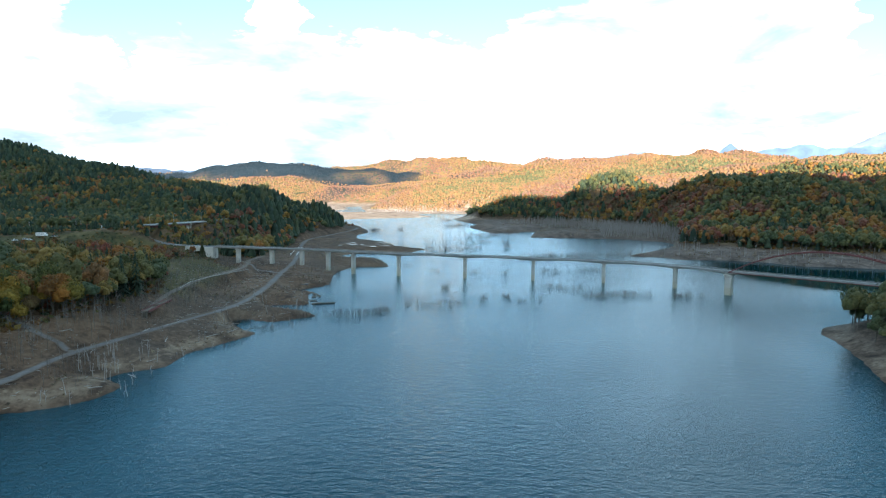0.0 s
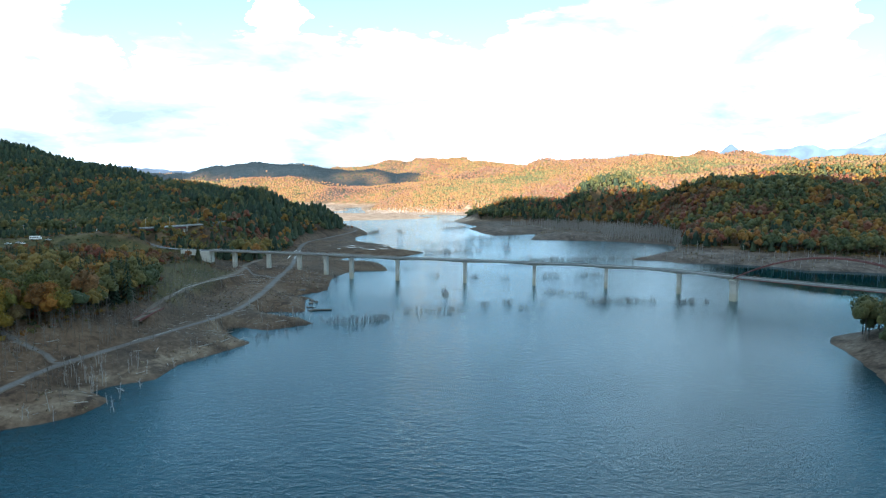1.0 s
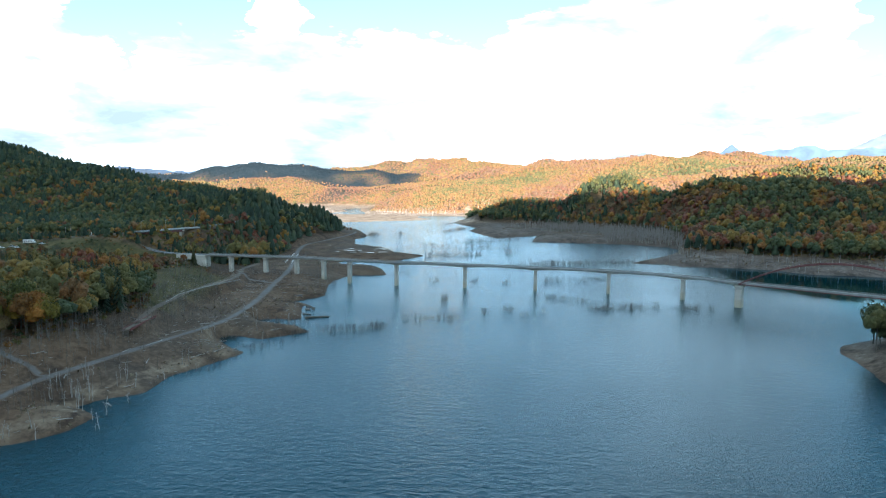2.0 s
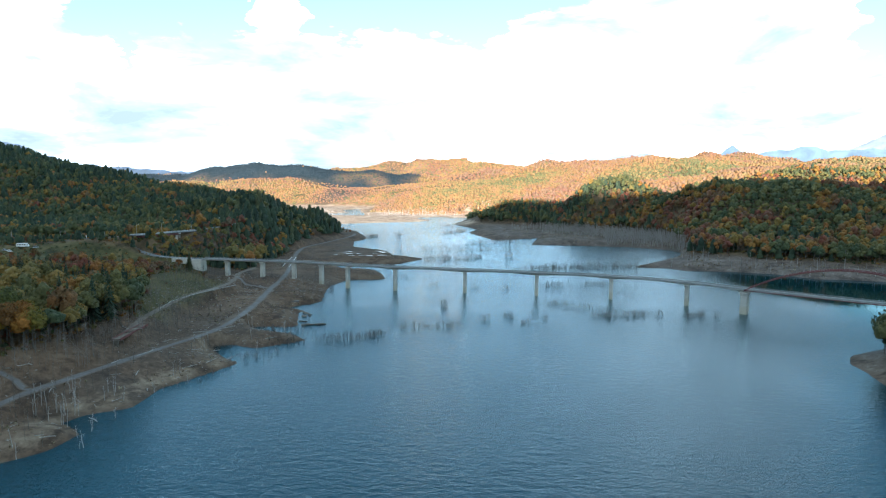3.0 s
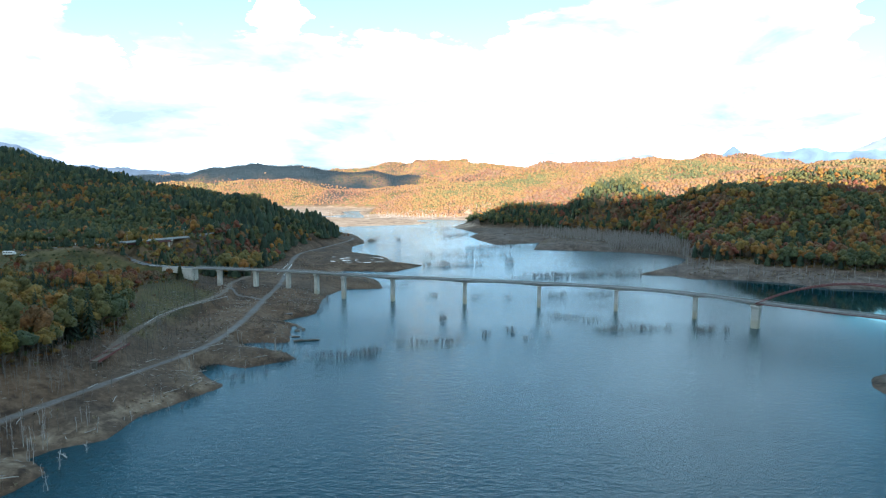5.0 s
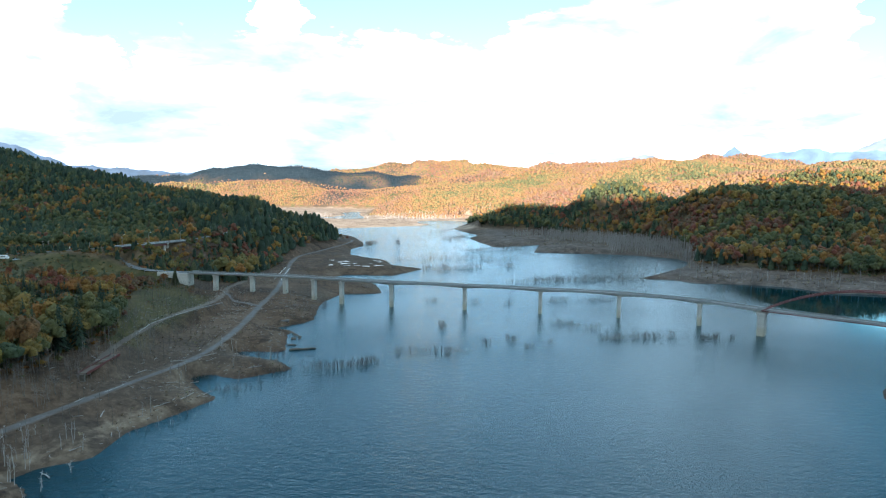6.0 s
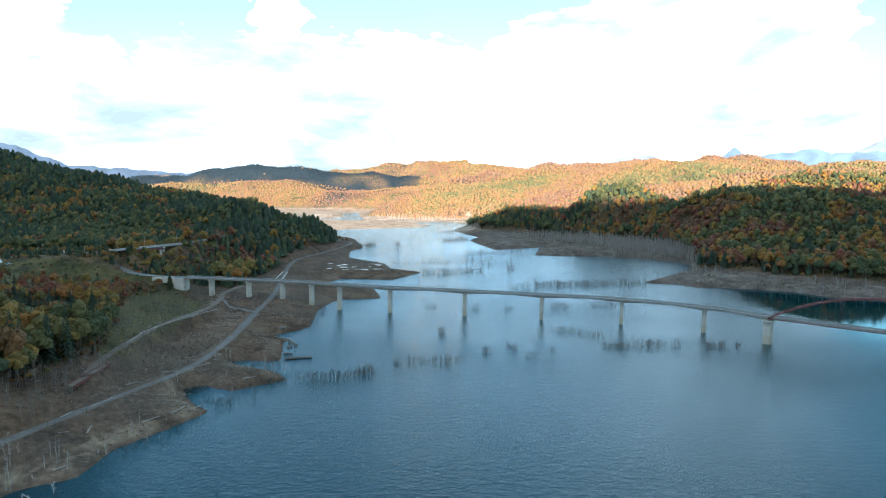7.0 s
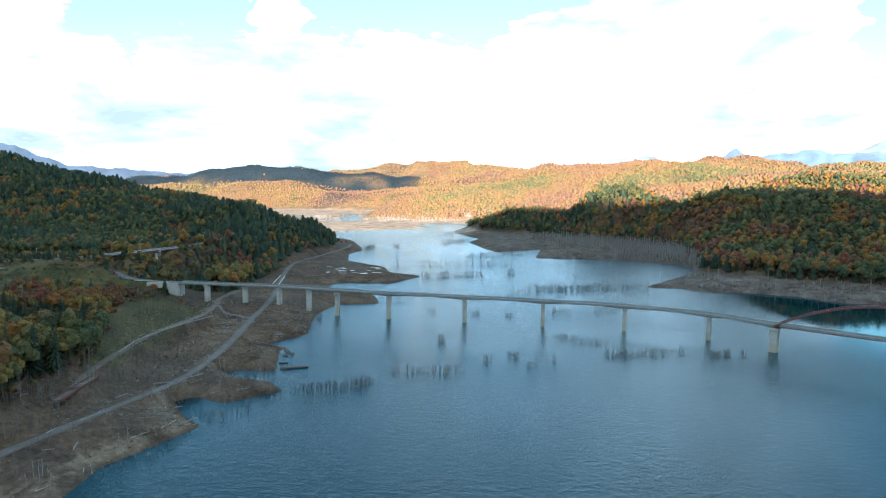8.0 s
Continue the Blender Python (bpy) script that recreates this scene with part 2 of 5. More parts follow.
crowns = node(t, "ShaderNodeSeparateColor")
t.links.new(vor.outputs["Color"], crowns.inputs[0])
# crown colours on the ground: hazed leaves, and needles darkened for cloud shade
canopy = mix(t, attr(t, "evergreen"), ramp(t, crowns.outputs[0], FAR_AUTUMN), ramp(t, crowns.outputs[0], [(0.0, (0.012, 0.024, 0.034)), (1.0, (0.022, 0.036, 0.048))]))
slate = ramp(t, f, [(0.40, (0.055, 0.042, 0.034)), (0.50, (0.110, 0.086, 0.070)), (0.58, (0.160, 0.130, 0.108)), (0.66, (0.25, 0.215, 0.185))])
col = mix(t, zone("slate"), col, slate)
col = mix(t, attr(t, "canopy"), col, canopy)
t.links.new(col, b.inputs["Base Color"])
b.inputs["Roughness"].default_value = 0.95
b.inputs["Specular IOR Level"].default_value = 0.15
bump(t, b, n2, 0.5, 0.4)

# lake: wind ripples at two scales, calmer in the lee
water_mat, t, b = material("lake_water")
pos = world_pos(t)
mp = node(t, "ShaderNodeMapping")
mp.inputs["Rotation"].default_value = (0, 0, radians(14))
mp.inputs["Scale"].default_value = (0.55, 1.0, 1.0)
t.links.new(pos, mp.inputs["Vector"])
w1 = noise_tex(t, mp.outputs[0], 1.35, 3.0, 0.60, 0.4)
w2 = noise_tex(t, mp.outputs[0], 2.9, 2.0, 0.5, 0.2)
w0 = noise_tex(t, mp.outputs[0], 0.44, 2.0, 0.5, 0.3)
gust = ramp(t, noise_tex(t, pos, 0.006, 3.0, 0.5, 0.6), [(0.35, (0.62,) * 3), (0.6, (1.0,) * 3)])
lee = node(t, "ShaderNodeVectorMath")
lee.operation = "DISTANCE"
lee.inputs[1].default_value = (365, 500, 0)
t.links.new(pos, lee.inputs[0])
calm = ramp(t, math_node(t, "MULTIPLY", lee.outputs["Value"], 0.004), [(0.52, (0.03,) * 3), (0.86, (1.0,) * 3)])
gust = math_node(t, "MULTIPLY", gust, calm)
hgt = math_node(t, "MULTIPLY", math_node(t, "ADD", math_node(t, "MULTIPLY_ADD", w0, 1.5, w1), math_node(t, "MULTIPLY", w2, 0.3)), gust)
b.inputs["Base Color"].default_value = (0.001, 0.023, 0.028, 1)
b.inputs["Roughness"].default_value = 1.0
b.inputs["Specular IOR Level"].default_value = 0.0
gloss = node(t, "ShaderNodeBsdfGlossy", Color=(0.69, 0.88, 1.0, 1))
t.links.new(math_node(t, "MULTIPLY_ADD", calm, 0.03, 0.03), gloss.inputs["Roughness"])
fres = node(t, "ShaderNodeFresnel", IOR=1.37)
rip = node(t, "ShaderNodeBump", Strength=1.0, Distance=0.25)
t.links.new(hgt, rip.inputs["Height"])
for n in (gloss, fres, b):
    t.links.new(rip.outputs[0], n.inputs["Normal"])
lit = t.nodes.new("ShaderNodeMixShader")
t.links.new(fres.outputs[0], lit.inputs[0])
t.links.new(b.outputs[0], lit.inputs[1])
t.links.new(gloss.outputs[0], lit.inputs[2])
t.links.new(lit.outputs[0], t.nodes["Material Output"].inputs["Surface"])


# ---- mesh helpers ----
def mesh_object(name, verts, faces, mat, parent=None, smooth=False):
    me = bpy.data.meshes.new(name)
    me.from_pydata([tuple(v) for v in verts], [], [tuple(f) for f in faces])
    me.update()
    if smooth:
        me.polygons.foreach_set("use_smooth", [True] * len(me.polygons))
    me.materials.append(mat)
    ob = new(name, me)
    if parent is not None:
        ob.parent = parent
    return ob


def loose(q):
    """Loose quads (n, 4, 3) as vertices and faces."""
    q = np.asarray(q, float)
    return q.reshape(-1, 3), np.arange(4 * len(q)).reshape(-1, 4)


def faces_object(name, verts, faces, mats, mat_index=None, tint=None):
    """One mesh from arrays of vertices (n, 3) and four-cornered faces (m, 4)."""
    n = len(faces)
    me = bpy.data.meshes.new(name)
    me.vertices.add(len(verts))
    me.vertices.foreach_set("co", np.ascontiguousarray(verts, dtype=np.float32).ravel())
    me.loops.add(4 * n)
    me.loops.foreach_set("vertex_index", np.ascontiguousarray(faces, dtype=np.int32).ravel())
    me.polygons.add(n)
    me.polygons.foreach_set("loop_start", np.arange(0, 4 * n, 4, dtype=np.int32))
    me.polygons.foreach_set("use_smooth", np.ones(n, bool))
    for m in mats:
        me.materials.append(m)
    if mat_index is not None:
        me.polygons.foreach_set("material_index", np.asarray(mat_index, dtype=np.int32))
    if tint is not None:
        a = me.attributes.new("tint", "FLOAT", "FACE")
        a.data.foreach_set("value", np.asarray(tint, dtype=np.float32))
    me.update(calc_edges=True)
    return new(name, me)


def quads_object(name, verts, mats, mat_index=None, tint=None):
    return faces_object(name, *loose(verts), mats, mat_index, tint)


def part(name, bm, mat, parent, label=""):
    me = bpy.data.meshes.new(name)
    bm.to_mesh(me)
    bm.free()
    me.materials.append(mat)
    ob = new(name, me)
    ob.parent = parent
    return tagged(ob, label) if label else ob


def box(bm, size, at, turn=0.0, bevel=0.0, taper=1.0):
    """A box (size x, y, z) standing with its foot at `at`, turned about z; taper shrinks its top."""
    m = Matrix.Translation(at) @ Matrix.Rotation(turn, 4, "Z")
    r = bmesh.ops.create_cube(bm, size=1.0, matrix=Matrix.Translation((0, 0, 0.5)))
    for v in r["verts"]:
        k = taper if v.co.z > 0.5 else 1.0
        v.co = m @ Vector((v.co.x * size[0] * k, v.co.y * size[1] * k, v.co.z * size[2]))
    if bevel:
        es = list({e for v in r["verts"] for e in v.link_edges})
        bmesh.ops.bevel(bm, geom=es, offset=bevel, segments=1, affect="EDGES")


def tube(bm, a, b2, r0, r1, sides=5):
    a, b2 = Vector(a), Vector(b2)
    q = (b2 - a).to_track_quat("Z", "Y")
    rings = []
    for p, r in ((a, r0), (b2, r1)):
        rings.append([bm.verts.new(p + q @ Vector((r * math.cos(2 * math.pi * k / sides), r * math.sin(2 * math.pi * k / sides), 0))) for k in range(sides)])
    for k in range(sides):
        bm.faces.new((rings[0][k], rings[0][(k + 1) % sides], rings[1][(k + 1) % sides], rings[1][k]))
    bm.faces.new(rings[1])
    return bm


# ---- the valley ----
LEFT_SHORE = [(-900, -500), (-520, -60), (-330, 90), (-210, 140), (-165, 160), (-135, 167), (-126, 173), (-120, 180), (-119, 192), (-130, 199), (-127, 206), (-115, 214), (-116, 232),
              (-108, 247), (-99, 267), (-109, 275), (-123, 291), (-114, 297), (-100, 291), (-81, 307), (-90, 318), (-105, 324), (-122, 331),
              (-108, 335), (-93, 335), (-103, 371), (-100, 376), (-115, 384), (-102, 399), (-98, 409), (-105, 449), (-105, 473), (-100, 500), (-69, 508),
              (-76, 535), (-84, 556), (-111, 557), (-128, 583), (-120, 603), (-72, 604), (-48, 653), (-80, 668), (-94, 713), (-123, 740), (-147, 769),
              (-161, 842), (-152, 886)]
FAR_SHORE = [(-161, 933), (-195, 1039), (-260, 1100), (-300, 1180), (-274, 1235), (-190, 1300), (-112, 1350), (-88, 1420), (-125, 1470), (-128, 1530), (-80, 1575), (0, 1560), (40, 1540)]
RIGHT_SHORE = [(30, 1500), (-20, 1380), (-35, 1275), (19, 1108), (1, 1048), (17, 973), (39, 895), (109, 946), (88, 836), (151, 831), (213, 822), (258, 790),
               (262, 745), (236, 700), (166, 613), (195, 608), (208, 591), (254, 588), (288, 575), (305, 549), (338, 546), (420, 520), (430, 440), (330, 370),
               (250, 338), (205, 314), (180, 300), (172, 287), (169, 265), (162, 241), (153, 216), (150, 180), (170, 100), (230, 0), (330, -300), (500, -520)]
LAKE = LEFT_SHORE + FAR_SHORE + RIGHT_SHORE
LAGOON = [(-415, 1690), (-404, 1640), (-330, 1600), (-285, 1610), (-300, 1720), (-345, 1900), (-370, 2060), (-400, 2070), (-420, 1940), (-370, 1800), (-385, 1720)]
TERRACE = [(-178, 100), (-172, 200), (-158, 240), (-158, 297), (-172, 335), (-188, 395), (-210, 450), (-238, 520), (-238, 600), (-206, 700), (-200, 760),
           (-198, 840), (-215, 905), (-300, 1000), (-400, 1150), (-1500, 1250), (-1500, -300), (-300, -200)]
WOODS_RIGHT = [(-7, 1368), (45, 1240), (137, 1172), (170, 1060), (250, 1000), (297, 930), (280, 790), (243, 690), (263, 650), (305, 627), (344, 606), (430, 570), (520, 540),
               (2500, 900), (2500, 1700), (900, 1900), (80, 1700), (30, 1500)]
FLATS = [(-1000, 2300), (-520, 2330), (-345, 2260), (-320, 1950), (-300, 1750), (-200, 1715), (-215, 1560), (-480, 1560), (-1000, 1750)]
CLEARING = [(-158, 335), (-174, 332), (-197, 368), (-212, 408), (-204, 440), (-180, 445), (-165, 400)]
FIELD = [(-520, 450), (-520, 512), (-400, 502), (-330, 500), (-268, 492), (-222, 484), (-212, 465), (-222, 440), (-262, 430), (-300, 404), (-350, 392), (-480, 372)]


def poly_distance(x, y, pts):
    """Distance to a closed outline, positive inside."""
    best = np.full(x.shape, 1e18)
    inside = np.zeros(x.shape, bool)
    for (ax, ay), (bx, by) in zip(pts, pts[1:] + pts[:1]):
        dx, dy = bx - ax, by - ay
        k = np.clip(((x - ax) * dx + (y - ay) * dy) / (dx * dx + dy * dy), 0, 1)
        best = np.minimum(best, (x - ax - k * dx) ** 2 + (y - ay - k * dy) ** 2)
        if ay != by:
            inside ^= ((ay > y) != (by > y)) & (x < ax + (y - ay) / (by - ay) * dx)
    d = np.sqrt(best)
    return np.where(inside, d, -d)


TABLE = np.random.RandomState(5).rand(512, 512)


def vnoise(x, y, size, octaves=4, gain=0.5):
    """Value noise in -1..1 with its longest wave `size` metres."""
    total, amp, norm = np.zeros(x.shape), 1.0, 0.0
    for o in range(octaves):
        u, v = x / size + 37.3 * o, y / size + 11.9 * o
        i, j = np.floor(u).astype(int), np.floor(v).astype(int)
        fu, fv = u - i, v - j
        fu, fv = fu * fu * (3 - 2 * fu), fv * fv * (3 - 2 * fv)
        g = lambda a, c: TABLE[(i + a) % 512, (j + c) % 512]
        total += amp * ((g(0, 0) * (1 - fu) + g(1, 0) * fu) * (1 - fv) + (g(0, 1) * (1 - fu) + g(1, 1) * fu) * fv - 0.5) * 2
        norm += amp
        amp, size = amp * gain, size / 2.0
    return total / norm


def step(a, c, x):
    u = np.clip((x - a) / (c - a), 0, 1)
    return u * u * (3 - 2 * u)


def ridge(x, y, pts):
    """Height of a hill range along crest points (x, y, height, half width)."""
    out = np.zeros(x.shape)
    for (ax, ay, ah, aw), (bx, by, bh, bw) in zip(pts, pts[1:]):
        dx, dy = bx - ax, by - ay
        k = np.clip(((x - ax) * dx + (y - ay) * dy) / (dx * dx + dy * dy), 0, 1)
        d = np.hypot(x - ax - k * dx, y - ay - k * dy) / (aw + k * (bw - aw))
        h = (ah + k * (bh - ah)) * 0.5 * (1 + np.cos(np.pi * np.clip(d, 0, 1)))
        out = np.maximum(out, h)
    return out


HILLS = [
    [(-1700, 1350, 190, 500), (-940, 1160, 118, 420), (-749, 1140, 84, 400), (-573, 1050, 54, 360), (-467, 990, 37, 320), (-387, 945, 33, 240), (-300, 840, 40, 110), (-278, 770, 22, 90)],
    [(385, 955, 62, 250), (406, 946, 70, 300), (480, 930, 72, 320), (530, 930, 55, 300), (640, 930, 72, 330), (900, 900, 95, 380)],
    [(-228, 810, 12, 60), (-222, 865, 24, 62), (-222, 900, 16, 50)],
    [(20, 1340, 14, 110), (89, 1300, 30, 150), (195, 1210, 38, 190), (268, 1130, 76, 200), (330, 1170, 50, 150)],
    [(480, 1620, 92, 350), (750, 1560, 120, 480), (1150, 1500, 145, 520), (1700, 1400, 170, 560)],
    [(204, 2900, 165, 800), (424, 2600, 150, 700), (869, 2300, 184, 760), (1000, 2250, 158, 700), (1200, 2180, 162, 700), (1440, 2100, 186, 700), (2200, 1900, 220, 800)],
    [(-260, 2060, 26, 170), (-123, 1990, 54, 290), (60, 1930, 74, 300), (300, 1830, 92, 360)],
    [(-1500, 2750, 70, 500), (-870, 2650, 88, 380), (-600, 2560, 52, 330), (-300, 2500, 60, 400), (50, 2450, 95, 500)],
    [(-1900, 3500, 120, 500), (-1209, 3300, 162, 420), (-887, 3300, 160, 420), (-565, 3350, 148, 420), (-300, 3400, 120, 420)],
    [(-800, 3900, 170, 500), (-293, 3900, 240, 620), (118, 3850, 228, 620), (450, 3800, 200, 700), (900, 3600, 215, 800), (1500, 3300, 230, 800)],
]
# the high range behind the viewpoint, whose shadow lies over the lake
BACK_RANGE = [(-2800, 650), (-1155, 625), (-700, 560), (-600, 488), (-475, 444), (-400, 434), (-345, 450), (-290, 494), (-142, 525), (-20, 505), (55, 488), (110, 498), (170, 528), (212, 534), (420, 545), (2800, 560)]


def back_range(x, y):
    crest = np.interp(x, [q[0] for q in BACK_RANGE], [q[1] for q in BACK_RANGE])
    return crest * 0.5 * (1 + np.cos(np.pi * np.clip(np.abs(y + 900) / 650, 0, 1)))



# roads: centre line (x, y, height of the roadbed)
MAIN_ROAD = [(-175, 90, 6.0), (-158, 140, 6.0), (-149, 175, 6.0), (-149, 205, 6.0), (-143, 229, 6.0), (-133, 265, 6.0), (-123, 304, 6.0), (-126, 357, 6.0), (-136, 420, 6.0), (-145, 481, 6.2),
             (-163, 560, 6.4), (-182, 640, 6.2), (-190, 700, 6.0), (-183, 760, 5.6), (-175, 830, 5.2), (-172, 890, 4.6), (-176, 930, 4.4)]
UPPER_ROAD = [(-178, 505, 8.5), (-178, 470, 8.6), (-170, 445, 9.2), (-162, 405, 10.5), (-165, 356, 11.5), (-158, 301, 12.0), (-150, 272, 12.0)]
HIGH_WEST = [(-620, 520, 20), (-440, 520, 23), (-380, 516, 26), (-318, 508, 31), (-284, 518, 33.5)]
HIGH_EAST = [(-262, 572, 33.5), (-255, 612, 34.5), (-251, 680, 36), (-248, 750, 35), (-246, 810, 34), (-262, 880, 34)]

APPROACH = [(-296, 530, 22.0), (-272, 501, 20.9), (-250, 481, 20.3), (-226, 472, 20.0)]


def along(x, y, pts):
    """Distance to an open line and the line's height there."""
    best, z = np.full(x.shape, 1e18), np.zeros(x.shape)
    for (ax, ay, az), (bx, by, bz) in zip(pts, pts[1:]):
        dx, dy = bx - ax, by - ay
        k = np.clip(((x - ax) * dx + (y - ay) * dy) / (dx * dx + dy * dy), 0, 1)
        d = (x - ax - k * dx) ** 2 + (y - ay - k * dy) ** 2
        z = np.where(d < best, az + k * (bz - az), z)
        best = np.minimum(best, d)
    return np.sqrt(best), z


def height(x, y):
    x, y = np.asarray(x, float), np.asarray(y, float)
    d = -np.maximum(poly_distance(x, y, LAKE), poly_distance(x, y, LAGOON))                 # inland
    e = poly_distance(x, y, TERRACE)
    land = 6.0 * (1 - np.exp(-np.maximum(d, 0) / 15.0)) + 0.25 * np.minimum(np.sqrt(np.maximum(d, 0)), 1.2)
    land += np.clip(d / 8, 0, 1) * (0.9 * vnoise(x, y, 34, 4) + 0.25 * vnoise(x, y, 6, 2))
    flats = step(1150, 1250, y) * (1 - step(1680, 1760, y)) * step(120, -20, x) 
    land = np.where(flats > 0, land * (1 - 0.75 * flats), land)
    land += step(-26, 12, e) * 9.0 + step(0, 90, e) * 5.5
    w = poly_distance(x, y, WOODS_RIGHT)
    land += step(-14, 14, w) * 5.0
    rf = (x > 140) & (y < 420)
    land += np.where(rf, step(4, 40, d) * 10.0, 0)
    hills = np.zeros(x.shape)
    for pts in HILLS:
        hills = np.maximum(hills, ridge(x, y, pts) * 1.0)
    far = step(1500, 2200, y)
    folds = np.clip(hills / 30, 0, 1) * (x > 60) * (y < 1450) * (16 * vnoise(x, y, 150, 2) - 9 * np.abs(vnoise(x + 900, y, 190, 2)))
    rough = vnoise(x, y, 240, 4, 0.55)
    hills = (np.maximum(hills - 4.0, 0)) * (1 + (0.16 + 0.14 * far) * rough) + np.clip(hills / 40, 0, 1) * (5 + 11 * far) * vnoise(x, y, 110, 3)
    east = (x > 60 - 0.03 * y) & (y < 1450) & (y > 450)
    hills = hills + folds
    land += np.maximum(hills, 0) * step(0, 60, d) * np.where(east, step(-4, 70, w), 1.0)
    if np.any((y < 960) & (x < -80)):
        for pts, wide in ((MAIN_ROAD, 9), (UPPER_ROAD, 9), (HIGH_WEST, 48), (HIGH_EAST, 34), (APPROACH, 9)):
            rd, rz = along(x, y, pts)
            k = step(wide, 3.6, rd)
            land = land * (1 - k) + (rz - 0.12) * k
    land += step(1700, 2300, y) * 14
    fl = step(-90, 30, poly_distance(x, y, FLATS))
    land = land * (1 - fl) + np.minimum(land, 2.5 + 1.2 * vnoise(x, y, 120, 3)) * fl
    land = np.maximum(land, back_range(x, y) * (1 + 0.008 * vnoise(x, y, 160, 3)))
    return np.where(d > 0, land, np.maximum(0.22 * d - 0.05, -7.0))


def steps(*runs):
    out = []
    for a, c, s in runs:
        out.extend(np.arange(a, c, s))
    return np.array(out, float)


gx = steps((-5200, -2600, 130), (-2600, -1000, 40), (-1000, -420, 12), (-420, -240, 6), (-240, -40, 3), (-40, 150, 6), (150, 260, 4), (260, 700, 8), (700, 2600, 26), (2600, 5300, 130))
gy = steps((-2400, -200, 100), (-200, 130, 15), (130, 700, 3), (700, 1000, 6), (1000, 1800, 10), (1800, 4200, 26), (4200, 5300, 120))
GX, GY = np.meshgrid(gx, gy)
GZ = height(GX, GY)
nx, ny = len(gx), len(gy)
idx = np.arange(nx * ny).reshape(ny, nx)
gf = np.stack([idx[:-1, :-1], idx[:-1, 1:], idx[1:, 1:], idx[1:, :-1]], -1).reshape(-1, 4)
me = bpy.data.meshes.new("ground")
me.vertices.add(nx * ny)
me.vertices.foreach_set("co", np.stack([GX, GY, GZ], -1).astype(np.float32).ravel())
me.loops.add(4 * len(gf))
me.loops.foreach_set("vertex_index", gf.astype(np.int32).ravel())
me.polygons.add(len(gf))
me.polygons.foreach_set("loop_start", np.arange(0, 4 * len(gf), 4, dtype=np.int32))
me.polygons.foreach_set("use_smooth", np.ones(len(gf), bool))
inland = -poly_distance(GX, GY, LAKE)
terr = poly_distance(GX, GY, TERRACE)
wr = poly_distance(GX, GY, WOODS_RIGHT)
fld = poly_distance(GX, GY, FIELD)
grass_z = np.maximum(np.maximum(step(-6, 10, fld), step(-6, 4, poly_distance(GX, GY, CLEARING))), step(-16, -2, terr) * (1 - step(8, 30, terr)) * (GY > 300) * (GY < 480))
woods_z = np.maximum(step(-4, 10, wr), step(8, 30, terr) * (1 - step(-6, 6, fld)))
woods_z = np.maximum(woods_z, step(1740, 1780, GY) * step(8, 60, inland))
flat_z = step(-30, 30, poly_distance(GX, GY, FLATS))
sand_z = np.maximum(flat_z, (1 - step(-20, 0, wr)) * step(9, 6, GZ)) * np.maximum(flat_z, step(1200, 1260, GY) * (1 - step(1735, 1790, GY)) * (GX < 100), 0.8 * step(9, 3, along(GX, GY, [(180, 612, 0), (202, 632, 0), (232, 650, 0)])[0]))
scar_z = step(1.25, 0.8, np.hypot((GX + 2) / 11, (GY - 1712) / 30))
sand_z = np.maximum(sand_z, scar_z)
straw_z = step(0.5, 2.5, inland) * (1 - step(6, 12, inland)) * (GY < 700) * (1 - 0.6 * step(272, 300, GY))
canopy_z = (1 - scar_z) * (1 - flat_z) * step(1300, 1450, GY) * step(10, 30, inland) * woods_z
# far conifer ridge: this mask paints its cloud shade as dark blue needles
green_z = step(3000, 3150, GY + 250 * vnoise(GX, GY, 300, 3)) * step(-200, -330, GX + 150 * vnoise(GX, GY, 260, 3)) * (1 - step(3500, 3700, GY))
green_z = np.maximum(green_z, 0.8 * step(0.25, 0.5, vnoise(GX, GY, 420, 3)) * (GY > 1500))
slate_z = np.maximum(0.75 * step(0, 60, GX) * step(730, 780, GY) * (1 - step(1150, 1200, GY)) * (1 - step(-6, 6, wr)), step(150, 200, GX) * step(170, 200, GY) * (1 - step(740, 800, GY)) * (1 - step(-6, 6, wr)))
for nm, z in (("grass", grass_z), ("woods", woods_z), ("sand", sand_z), ("straw", straw_z), ("canopy", canopy_z), ("evergreen", green_z), ("slate", slate_z)):
    a = me.attributes.new(nm, "FLOAT", "POINT")
    a.data.foreach_set("value", np.clip(z, 0, 1).astype(np.float32).ravel())
me.update(calc_edges=True)
me.materials.append(ground_mat)
ground = tagged(new("ground", me), "brown mud banks and autumn hills round the reservoir", "ground", kind="structure")

water = mesh_object("water", [(-5200, -2400, 0), (5200, -2400, 0), (5200, 2400, 0), (-5200, 2400, 0)], [(0, 1, 2, 3)], water_mat)
tagged(water, "wind-rippled blue reservoir water", "water", kind="structure")


